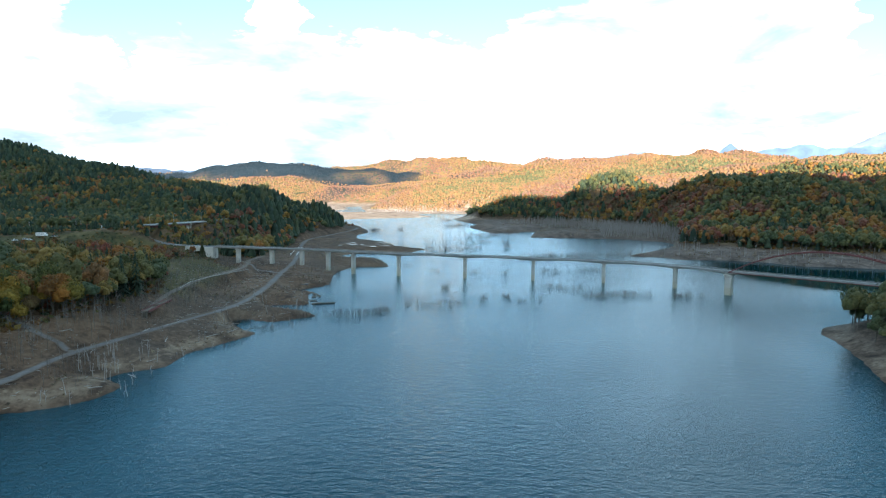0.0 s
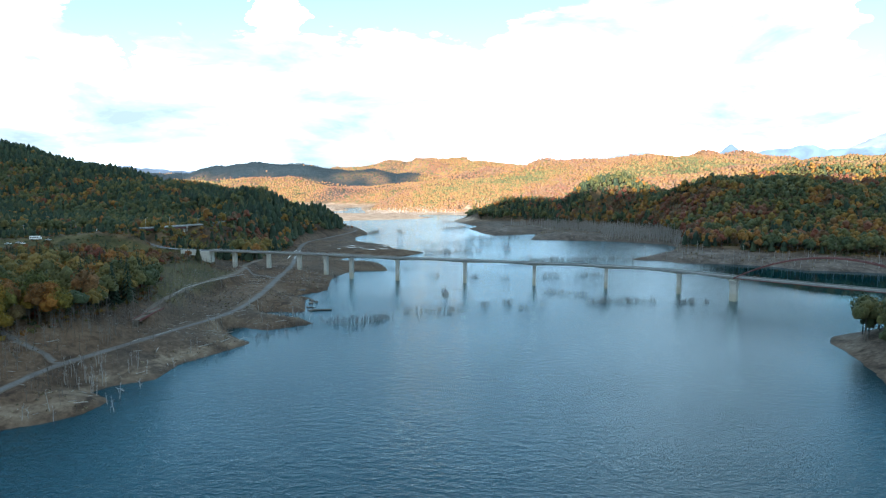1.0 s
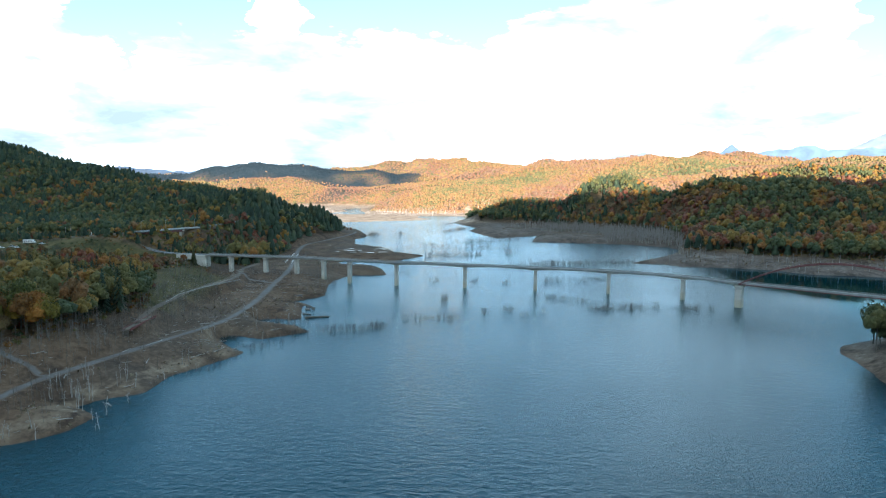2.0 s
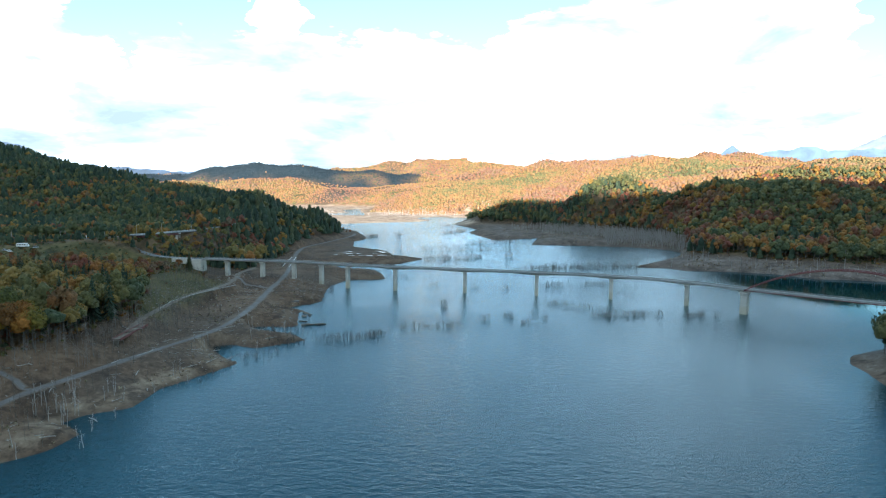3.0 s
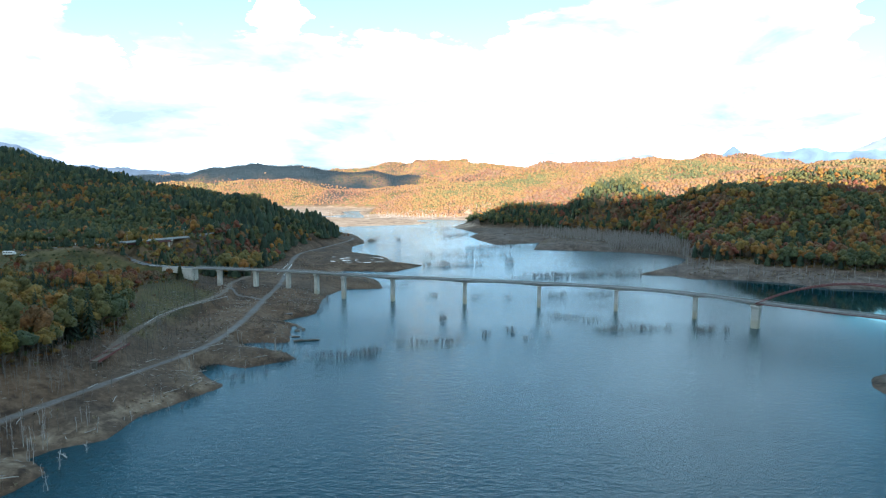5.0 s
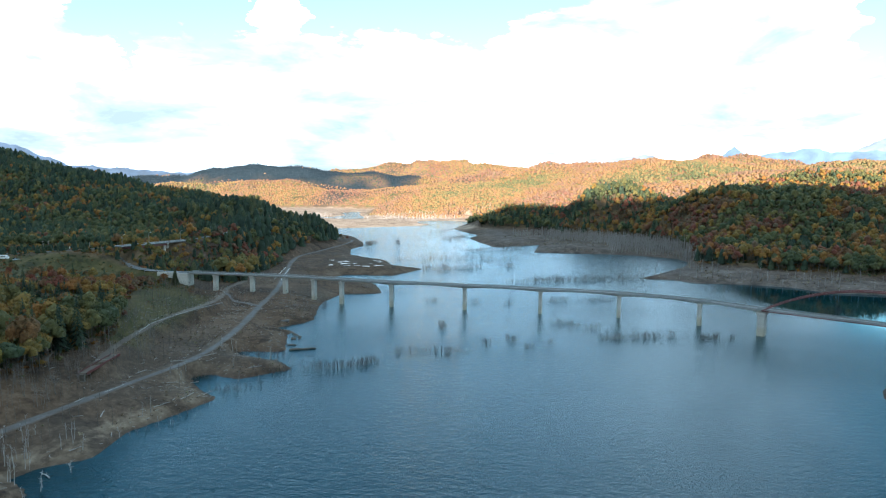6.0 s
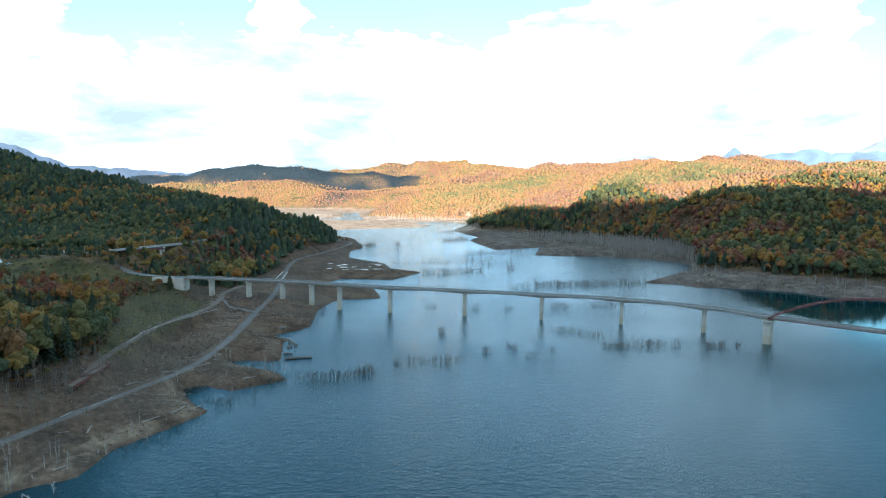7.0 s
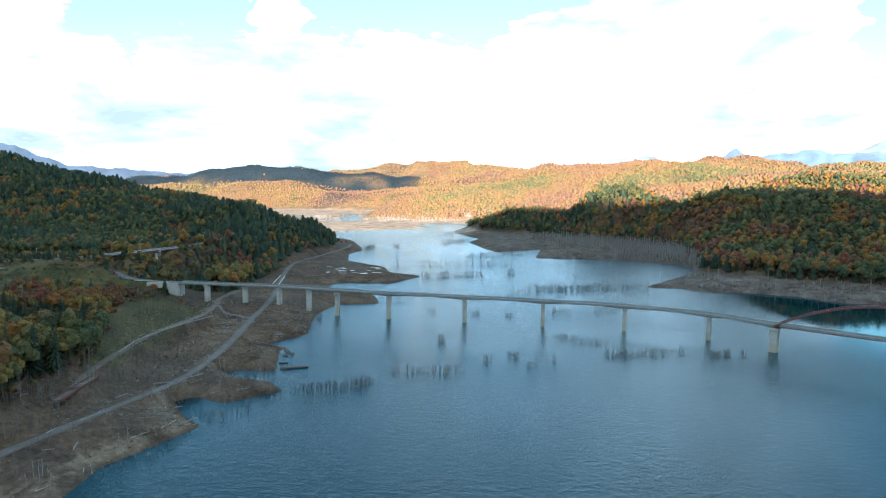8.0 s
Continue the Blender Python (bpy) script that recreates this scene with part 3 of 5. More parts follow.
# ---- woods ----
def crown_broad(rng, n, size, radius=3.5, tall=3.2, centre=7.6, loose=0.24):
    """n leaf clumps, as quads, on three or four lobes of a crown."""
    lobes = [(rng.uniform(-1, 1) * radius * 0.42, rng.uniform(-1, 1) * radius * 0.42, centre + rng.uniform(-1.0, 1.4), rng.uniform(0.55, 0.8)) for _ in range(4)]
    lobes.append((0, 0, centre + 0.8, 0.85))
    out, m = [], len(lobes)
    for k in range(n):
        lx, ly, lz, lr = lobes[k % m]
        i, per = k // m, n / m
        h = 1 - 1.55 * (i + rng.uniform(0.2, 0.8)) / per          # evenly spread over the upper dome
        h = max(h, -0.6)
        a = 2.4 * i + 1.3 * (k % m) + rng.uniform(-0.35, 0.35)
        c = math.sqrt(max(0.0, 1 - h * h))
        v = np.array([math.cos(a) * c, math.sin(a) * c, h])
        p = np.array([lx, ly, lz]) + v * np.array([radius, radius, tall]) * lr * rng.uniform(0.86, 1.08)
        out.append(leaf_quad(rng, p, v, size, loose))
    return np.array(out)


def leaf_quad(rng, p, normal, size, loose=0.45):
    nrm = normal + rng.normal(size=3) * loose
    nrm /= np.linalg.norm(nrm)
    t1 = np.cross(nrm, rng.normal(size=3))
    t1 /= np.linalg.norm(t1)
    t2 = np.cross(nrm, t1)
    a, c = size * rng.uniform(0.35, 0.62), size * rng.uniform(0.35, 0.62)
    return [p - t1 * a * rng.uniform(0.6, 1.2), p + t2 * c * rng.uniform(0.6, 1.2), p + t1 * a * rng.uniform(0.6, 1.2), p - t2 * c * rng.uniform(0.6, 1.2)]


def crown_conifer(rng, n, tall=13.0, radius=2.4, size=1.9):
    out = []
    for k in range(n):
        f = (k + rng.uniform(0, 1)) / n
        z = tall * (0.12 + 0.88 * f)
        r = radius * (1 - f) ** 0.85 * rng.uniform(0.75, 1.15) + 0.12
        ang = k * 2.4 + rng.uniform(-0.4, 0.4)
        o = np.array([math.cos(ang), math.sin(ang), 0.0])
        s = np.array([-o[1], o[0], 0.0])
        w = size * (0.35 + 0.5 * (1 - f))
        base = np.array([0, 0, z + 0.25 * w])
        tip = o * r + np.array([0, 0, z - 0.45 * r])
        mid = o * r * 0.55 + np.array([0, 0, z - 0.1 * r])
        out.append([base, mid - s * w * 0.5, tip, mid + s * w * 0.5])
    return np.array(out)


def spire(rng, tall=10.4, radius=3.3, tiers=3):
    """A conifer seen from afar: a soft, blunt cone of uneven skirts of branches."""
    v, f = [], []
    for k in range(tiers):
        z0 = tall * (0.08 + 0.72 * k / tiers)
        z1 = min(z0 + tall * 0.48, tall)
        r0 = radius * (1 - 0.66 * (k / tiers) ** 1.3) * rng.uniform(0.9, 1.1)
        a0, n = rng.uniform(0, 6.28), len(v)
        for h, r in ((0.0, 0.92), (0.5, 0.86), (1.0, 0.30)):
            for j in range(6):
                a = a0 + (j + h) * math.pi / 3
                w = r0 * r * rng.uniform(0.78, 1.2)
                v.append((math.cos(a) * w, math.sin(a) * w, z0 + (z1 - z0) * h + rng.uniform(-0.03, 0.03) * tall))
        for h in (0, 6):
            f += [(n + h + j, n + h + (j + 1) % 6, n + h + 6 + (j + 1) % 6, n + h + 6 + j) for j in range(6)]
    return np.array(v), np.array(f)


def trunk_quads(h, r):
    a = [np.array([math.cos(q), math.sin(q), 0]) for q in (0.3, 2.4, 4.5)]
    out = []
    for k in range(3):
        p, q = a[k], a[(k + 1) % 3]
        out.append([p * r, q * r, q * r * 0.5 + (0, 0, h), p * r * 0.5 + (0, 0, h)])
    return np.array(out)


def dome(rng, at, rad):
    """One rounded lobe of a crown: two uneven rings and a top."""
    v = []
    for h, r, twist in ((-0.5, 0.86, 0.0), (0.38, 0.93, 0.5)):
        for k in range(6):
            a = (k + twist) * math.pi / 3 + rng.uniform(-0.15, 0.15)
            s = rng.uniform(0.84, 1.14)
            v.append((math.cos(a) * r * s * rad[0], math.sin(a) * r * s * rad[1], (h + rng.uniform(-0.1, 0.1)) * rad[2]))
    v.append((rng.uniform(-0.15, 0.15) * rad[0], rng.uniform(-0.15, 0.15) * rad[1], rad[2] * rng.uniform(0.92, 1.08)))
    f = [(k, (k + 1) % 6, 6 + (k + 1) % 6, 6 + k) for k in range(6)] + [(12, 6 + k, 7 + k, 6 + (k + 2) % 6) for k in (0, 2, 4)]
    return np.array(v) + np.array(at), np.array(f)


def merge(parts):
    """Joins (vertices, faces, material) triples."""
    vs, fs, ms, n = [], [], [], 0
    for v, f, m in parts:
        vs.append(v)
        fs.append(f + n)
        ms.append(np.full(len(f), m))
        n += len(v)
    return np.concatenate(vs), np.concatenate(fs), np.concatenate(ms)


def lobed_crown(rng, lobes, leaves, size, radius=3.6, centre=7.2, leaf=1.0):
    """A crown of rounded lobes with stray leaf clumps on its outline."""
    out = []
    for k in range(lobes):
        top = k == 0
        a = k * 2.4 + rng.uniform(-0.5, 0.5)
        d = 0.0 if top else radius * rng.uniform(0.42, 0.60)
        z = centre + (1.5 if top else rng.uniform(-1.1, 0.7))
        s = radius * rng.uniform(0.44, 0.60) * (1.15 if top else 1.0)
        if lobes == 1:          # far woods: wide, low crowns that close the canopy
            s, z = radius * 1.15, 2.0
        out.append((*dome(rng, (math.cos(a) * d, math.sin(a) * d, z), (s, s, s * rng.uniform(0.85, 1.1) * (0.95 if lobes == 1 else 1.0))), 0))
    if leaves:
        out.append((*loose(crown_broad(rng, leaves, size, radius * 1.06, 3.3, centre + 0.3, 0.7)), 0))
    return out


def protos(kind, n, size, count, seed, lobes=5, low=False):
    rng = np.random.RandomState(seed)
    out = []
    for _ in range(count):
        if kind == "broad":
            t = lobed_crown(rng, lobes, n, size, centre=3.6 if low else 7.2)
            if not low:
                t.append((*loose(trunk_quads(7.0, 0.22)), 1))
        else:
            t = [(*loose(trunk_quads(3.0, 0.2)), 1)]
            if n > 50:
                t.append((*loose(crown_conifer(rng, 2 * n, tall=12.6, radius=3.0, size=size * 0.7)), 0))
            else:
                t.append((*spire(rng, tiers=2 if n > 12 else 1), 0))
            if 12 < n <= 50:
                t.append((*loose(crown_conifer(rng, n // 2, tall=10.8, radius=3.0, size=size * 0.7)), 0))
        out.append(merge(t))
    return out


def plant(name, spots, tint, scale, protos_, leaf, label, category, trunk_mat=None):
    """Joins a wood of many trees into one mesh. spots: (n, 3)."""
    rng = np.random.RandomState(len(spots) + 7)
    which = rng.randint(0, len(protos_), len(spots))
    vs, fs, mi, ti, base = [], [], [], [], 0
    for k, (v, f, m) in enumerate(protos_):
        sel = np.nonzero(which == k)[0]
        if not len(sel):
            continue
        ang = rng.uniform(0, 2 * np.pi, len(sel))
        s = scale[sel][:, None]
        sz = s * rng.uniform(0.85, 1.2, len(sel))[:, None]
        ca, sa = np.cos(ang)[:, None], np.sin(ang)[:, None]
        X = (v[:, 0] * ca - v[:, 1] * sa) * s + spots[sel, 0][:, None]
        Y = (v[:, 0] * sa + v[:, 1] * ca) * s + spots[sel, 1][:, None]
        Z = v[:, 2] * sz + spots[sel, 2][:, None] - 0.3
        vs.append(np.stack([X, Y, Z], -1).reshape(-1, 3))
        fs.append((f[None] + (base + len(v) * np.arange(len(sel)))[:, None, None]).reshape(-1, 4))
        base += len(v) * len(sel)
        mi.append(np.tile(m, len(sel)))
        ti.append(np.repeat(tint[sel], len(f)))
    ob = faces_object(name, np.concatenate(vs), np.concatenate(fs), [leaf, trunk_mat or bark], np.concatenate(mi), np.concatenate(ti))
    return tagged(ob, label, category, kind="stuff")


def scatter(x0, x1, y0, y1, gap, seed):
    rng = np.random.RandomState(seed)
    x, y = np.meshgrid(np.arange(x0, x1, gap), np.arange(y0, y1, gap))
    x = x + rng.uniform(-0.45, 0.45, x.shape) * gap
    y = y + rng.uniform(-0.45, 0.45, x.shape) * gap
    return x.ravel(), y.ravel()


OVERPASS = [(-284, 518, 33.5), (-262, 572, 33.5)]


def wooded(x, y):
    """Where trees stand, zone by zone."""
    d = -poly_distance(x, y, LAKE)
    e = poly_distance(x, y, TERRACE)
    f = poly_distance(x, y, FIELD)
    w = poly_distance(x, y, WOODS_RIGHT)
    left = (e > np.where(y > 780, -20, np.where(y > 505, -50, 4))) & (f < 0)
    right = (w > 0) & (y < 1750)
    bankr = (x > 150) & (y < 420) & (d > 9)
    far = (y > 1690) & (d > 22) & (poly_distance(x, y, FLATS) < -12)
    clear = np.ones(x.shape, bool)
    for pts, wide in ((MAIN_ROAD, 13), (UPPER_ROAD, 5), (HIGH_WEST, 6.5), (HIGH_EAST, 6.5), (OVERPASS, 6.5)):
        clear &= along(x, y, pts)[0] > wide
    clear &= np.hypot((x + 260) / 0.8, (y - 862) / 1.6) > 22
    clear &= np.hypot((x + 2) / 11, (y - 1712) / 30) > 1
    clear &= poly_distance(x, y, CLEARING) < 0
    clear &= np.hypot(x - 284, y - 650) > 11 - 0.1 * np.abs(y - 650)
    clear &= along(x, y, APPROACH + [(-205, 471, 20)])[0] > 4.5
    clear &= (x > 0) | (y < 600) | (y > 960) | (x < np.interp(y, [p[1] for p in MAIN_ROAD[10:]], [p[0] for p in MAIN_ROAD[10:]]) - 6)
    return (left | right | bankr | far) & (d > 8) & clear


def thin(x, y, z):
    """Fewer trees on the far sides of the hills, out of sight from over the lake."""
    vx, vy, vz = 10.0, -20.0, 125.0
    far = np.hypot(x - vx, y - vy)
    seen = np.ones(len(x), bool)
    for back in (25, 45, 70, 100, 140, 190, 260, 350, 480, 650):
        k = np.clip(1 - back / far, 0.02, 1)
        seen &= height(vx + (x - vx) * k, vy + (y - vy) * k) + 3 < vz + (z + 9 - vz) * k
    rng = np.random.RandomState(3)
    return seen | (rng.rand(len(x)) < 0.10)


def wedge(x, y):
    return (np.abs(x + 0.03 * y) < 0.84 * y + 40)


def grow(x, y, seed):
    """Height of the ground, kind (True: conifer), hue and size of the trees at these places."""
    rng = np.random.RandomState(seed)
    z = height(x, y)
    patch = vnoise(x, y, 100, 3)
    left = x < -120 - 0.04 * y
    share = np.where(left & (y < 1500), 0.58, np.where(y > 1450, -0.12, 0.10))
    share = np.where(left & (y < 640), 0.55, share)
    share = np.where(left & (y < 470), -0.1, share)
    share = np.where(left & (y > 326) & (y < 362) & (x < -186), 0.9, share)
    # the cloud-shaded ridge: all conifers, so their dark colour carries the shade
    share = np.where((y > 3100) & (y < 3600) & (x < -280), 1.5, share)
    share = np.where((x > 0) & (x < 260) & (y > 1100) & (y < 1400), 0.5, share)
    share = np.where(np.hypot(x + 224, y - 860) < 62, 2.0, share)
    con = rng.rand(len(x)) < share + np.where(left, 1.2, 0.55) * patch
    pick = np.clip(np.where(left & (y < 470), 0.60, np.where(left & (y < 640), 0.55, np.where(left, 0.25, 0.45))) + 1.0 * vnoise(x, y, 46, 3) + 0.14 * rng.normal(size=len(x)), 0, 1)
    mixed = np.where(pick < 0.42, rng.uniform(0.0, 0.34, len(x)), np.where(pick < 0.72, rng.uniform(0.46, 0.74, len(x)), np.where(pick < 0.90, rng.uniform(0.78, 0.88, len(x)), rng.uniform(0.88, 1.0, len(x)))))
    hue = np.where(y < 1450, mixed, np.clip(0.50 + 0.80 * vnoise(x, y, 240, 4) + 0.15 * rng.normal(size=len(x)), 0, 1))
    hue = np.where(left & (y > 470) & (y < 600) & (x > -330), rng.uniform(0.26, 0.66, len(x)), hue)
    gold = np.clip(0.45 + 0.5 * vnoise(x, y, 30, 2) + 0.16 * rng.normal(size=len(x)), 0.06, 0.80)
    rust = np.clip(0.70 + 0.4 * vnoise(x, y, 36, 2) + 0.14 * rng.normal(size=len(x)), 0.2, 1.0)
    hue = np.where(left & (y < 470), np.where(y < 362, gold, rust), hue)
    hue = np.where(con, rng.rand(len(x)), hue)
    size = rng.uniform(0.62, 1.25, len(x)) * np.where(left & (y > 600) & ~con, 0.78, 1.0) * np.where(left & (y > 375) & (y < 450), 0.5, 1.0) * np.where(left & (y > 315) & (y <= 375), 0.72, 1.0) * np.where(left & (y > 480) & (y < 590) & (x < -225), 0.55, 1.0)
    return z, con, hue, size


NEAR_WOODS = []          # trees that stand alone as things
bands = [("near", 150, 640, 6.2, 44, 1.0, 46, 6), ("middle", 640, 1450, 7.7, 13, 1.6, 20, 3), ("far", 1450, 2500, 8.2, 0, 1.9, 10, 1), ("distant", 2500, 4100, 15.0, 0, 3.0, 8, 1)]
for name, y0, y1, gap, count, size, needles, lobes in bands:
    xm = 0.9 * y1 + 60
    x, y = scatter(-min(xm, 2600), min(xm, 2600), y0, y1, gap, int(y0))
    keep = wedge(x, y)
    x, y = x[keep], y[keep]
    keep = wooded(x, y)
    x, y = x[keep], y[keep]
    z, con, hue, sc = grow(x, y, int(y1))
    keep = thin(x, y, z)
    x, y, z, con, hue, sc = (a[keep] for a in (x, y, z, con, hue, sc))
    grown = sc * {"near": 1.2, "middle": 1.42, "far": 1.1, "distant": 1.4}[name] * np.where(con, np.where(y < 1450, 0.98, 0.62), 1.0)
    if name == "near":
        solo = ((x < -100) & (y < 470) & (x > -330)) | ((x > 150) & (y < 420))
        NEAR_WOODS = list(zip(x[solo], y[solo], z[solo], con[solo], hue[solo], 1.32 * sc[solo]))
        x, y, z, con, hue, grown = (a[~solo] for a in (x, y, z, con, hue, grown))
    spots = np.stack([x, y, z], -1)
    # woods beyond 1450 m take the leaf colours with haze mixed in
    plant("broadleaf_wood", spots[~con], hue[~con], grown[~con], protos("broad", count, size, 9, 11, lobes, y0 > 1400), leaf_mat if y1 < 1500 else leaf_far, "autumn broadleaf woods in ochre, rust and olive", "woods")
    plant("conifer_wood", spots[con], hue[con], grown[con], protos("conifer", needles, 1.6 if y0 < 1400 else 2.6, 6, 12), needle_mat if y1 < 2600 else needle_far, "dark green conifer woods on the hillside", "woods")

# ---- the road bridge ----
LINE = [(-262, 474, 20.4), (-207, 471, 19.8), (-187, 470.5, 19.5), (-159, 469.5, 19.1), (-134, 468.5, 18.7), (-112, 466, 18.3), (-91, 462.5, 18.0), (-54, 456, 17.6), (-2, 450.5, 17.2), (49.5, 444, 16.7),
        (100.5, 436, 16.2), (146, 417, 15.8), (173, 393.5, 15.8), (262, 328, 15.6), (300, 300, 15.6)]


def glide(points, per=12):
    p = [Vector(q) for q in points]
    p = [2 * p[0] - p[1]] + p + [2 * p[-1] - p[-2]]
    out = []
    for a, c, d2, e2 in zip(p, p[1:], p[2:], p[3:]):
        for k in range(per):
            u = k / per
            out.append(0.5 * ((2 * c) + (d2 - a) * u + (2 * a - 5 * c + 4 * d2 - e2) * u * u + (3 * c - a - 3 * d2 + e2) * u ** 3))
    return out + [p[-2]]


def sweep(name, line, outline, mat, parent, label="", close=True):
    """A section (offset across, offset up; may be a function of the run 0..1) swept along a line."""
    verts, faces = [], []
    n = None
    for k, p in enumerate(line):
        a, c = line[max(k - 1, 0)], line[min(k + 1, len(line) - 1)]
        f = (c - a).normalized()
        s = Vector((f.y, -f.x, 0)).normalized()
        o = outline(k / (len(line) - 1)) if callable(outline) else outline
        n = len(o)
        verts += [p + s * u + Vector((0, 0, v)) for u, v in o]
    for k in range(len(line) - 1):
        for j in range(n if close else n - 1):
            faces.append((k * n + j, k * n + (j + 1) % n, (k + 1) * n + (j + 1) % n, (k + 1) * n + j))
    if close:
        faces += [tuple(range(n))[::-1], tuple((len(line) - 1) * n + j for j in range(n))]
    ob = mesh_object(name, verts, faces, mat, parent)
    return tagged(ob, label) if label else ob


bridge = tagged(new("road_bridge"), "long concrete road bridge on tall piers with a red steel arch", "bridge")
PER = 12
centre = glide(LINE, PER)
stop = 13 * PER
deck = sweep("deck_slab", centre[PER:stop + 1], [(-3.8, -0.35), (-3.8, 0.0), (3.8, 0.0), (3.8, -0.35)], deck_concrete, bridge)
sweep("road_surface", [p + Vector((0, 0, 0.02)) for p in centre[PER:stop + 1]], [(-3.15, -0.01), (-3.15, 0.04), (3.15, 0.04), (3.15, -0.01)], asphalt, bridge, "grey asphalt carriageway")
for side in (-1, 1):
    u = 3.6 * side
    sweep("parapet", centre[PER:stop + 1], [(u - 0.18, 0.002), (u - 0.18, 0.45), (u + 0.18, 0.45), (u + 0.18, 0.002)], weathered, bridge, "weathered grey concrete parapet kerb")
    sweep("guard_rail", [p + Vector((0, 0, 0.85)) for p in centre[PER:stop + 1]], [(u - 0.06, -0.06), (u - 0.06, 0.06), (u + 0.06, 0.06), (u + 0.06, -0.06)], rail_metal, bridge, "grey metal guard rail")
for k in range(1, 12):
    a, c = k * PER, (k + 1) * PER
    long_span = k >= 6
    depth = (lambda r: 0.55 + 1.0 * abs(2 * r - 1) ** 2) if long_span else (lambda r: 0.78)
    sweep("girder", centre[a:c + 1], lambda r, depth=depth: [(-2.4, -0.35), (2.4, -0.35), (2.1, -0.35 - depth(r)), (-2.1, -0.35 - depth(r))], concrete, bridge, "haunched concrete girder")
for k in range(2, 13):
    p = Vector(LINE[k])
    d = (centre[min(k * PER + 1, len(centre) - 1)] - centre[k * PER - 1])
    ang = math.atan2(d.y, d.x)
    foot = float(height(np.array([p.x]), np.array([p.y]))[0]) - 2.5
    last, wide = k == 12, k < 6
    top = p.z - (1.9 if not wide else 1.1)
    if last:
        top = p.z - 2.0
    sx, sy = ((4.2, 5.6) if last else (2.6, 4.6) if wide else (2.5, 4.0))
    bm = bmesh.new()
    box(bm, (sx, sy, top - foot - (2.4 if last else 0.9)), (p.x, p.y, foot), ang, 0.35)
    pier = part("pier", bm, concrete, bridge)
    bm = bmesh.new()
    if last:
        box(bm, (4.4, 6.0, 1.5), (p.x, p.y, top - 2.4), ang, 0.1)
        box(bm, (5.4, 8.0, 1.0), (p.x, p.y, top - 0.95), ang, 0.12)
    else:
        box(bm, (sx + 0.5, 6.0, 1.0), (p.x, p.y, top - 0.92), ang, 0.12)
    part("pier_cap", bm, concrete, pier)
# abutment at the western end
p = Vector(LINE[1])
bm = bmesh.new()
box(bm, (9.0, 10.0, 9.5), (p.x - 3.6, p.y, p.z - 10.0), 0.0, 0.15)
box(bm, (16.0, 0.8, 4.0), (p.x - 14, p.y - 4.9, p.z - 3.6), 0.0, 0.1)
part("abutment", bm, concrete, bridge, "white concrete abutment wall")
# red tied arch over the last span
A, B = Vector(LINE[12]), Vector(LINE[13])
run = (B - A)
side_v = Vector((run.y, -run.x, 0)).normalized()
for s in (-1, 1):
    rib = []
    for k in range(33):
        u = k / 32
        rise = 17.2 * (1 - (2 * u - 1) ** 2)
        rib.append(A + run * u + side_v * s * (4.2 - 1.8 * (rise / 17.2)) + Vector((0, 0, rise - 0.6)))
    sweep("arch_rib", rib, [(-0.32, -0.42), (-0.32, 0.42), (0.32, 0.42), (0.32, -0.42)], red_steel, bridge, "dark red steel arch rib")
    sweep("tie_girder", [A + run * (k / 24) + side_v * s * 4.0 for k in range(25)], [(-0.15, -0.85), (-0.15, -0.3), (0.15, -0.3), (0.15, -0.85)], red_steel, bridge, "dark red steel edge girder")
for u in (0.22, 0.36, 0.5, 0.64, 0.78):
    rise = 17.2 * (1 - (2 * u - 1) ** 2)
    w = 4.2 - 1.8 * (rise / 17.2)
    q = A + run * u + Vector((0, 0, rise - 0.6))
    part("arch_brace", tube(bmesh.new(), q - side_v * w, q + side_v * w, 0.2, 0.2, 6), red_steel, bridge)


# ---- distant ranges: a plain backdrop, its haze painted as blue emission ----
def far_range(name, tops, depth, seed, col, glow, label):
    """A self-glowing range with haze in its colour: crest given as (bearing degrees from +Y, height)."""
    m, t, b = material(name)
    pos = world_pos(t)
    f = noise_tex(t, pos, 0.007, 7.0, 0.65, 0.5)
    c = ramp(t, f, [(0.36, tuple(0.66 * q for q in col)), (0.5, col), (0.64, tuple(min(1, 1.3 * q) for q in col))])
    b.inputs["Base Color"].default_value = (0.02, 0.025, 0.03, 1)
    # the slopes emit the haze colour themselves; the base stays almost black
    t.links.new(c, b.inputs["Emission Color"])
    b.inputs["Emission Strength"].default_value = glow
    b.inputs["Roughness"].default_value = 1.0
    ang = np.linspace(tops[0][0], tops[-1][0], 260)
    hz = np.interp(ang, [q[0] for q in tops], [q[1] for q in tops])
    hz = hz + vnoise(ang * 100, ang * 0 + seed * 50, 110, 6, 0.62) * 24
    verts, rows = [], 6
    for r in range(rows):
        k = r / (rows - 1)
        rad = depth - 500 * (1 - k)
        jit = vnoise(ang * 60 + 90 * r, ang * 0 + seed * 31 + 7 * r, 60, 3) * 60 * (1 - k)
        verts += [(math.sin(radians(a)) * (rad + j), math.cos(radians(a)) * (rad + j), h * k ** 1.1 - 5) for a, h, j in zip(ang, hz, jit)]
    n = len(ang)
    faces = [(r * n + k, r * n + k + 1, (r + 1) * n + k + 1, (r + 1) * n + k) for r in range(rows - 1) for k in range(n - 1)]
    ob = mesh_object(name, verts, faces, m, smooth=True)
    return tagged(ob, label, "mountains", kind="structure")


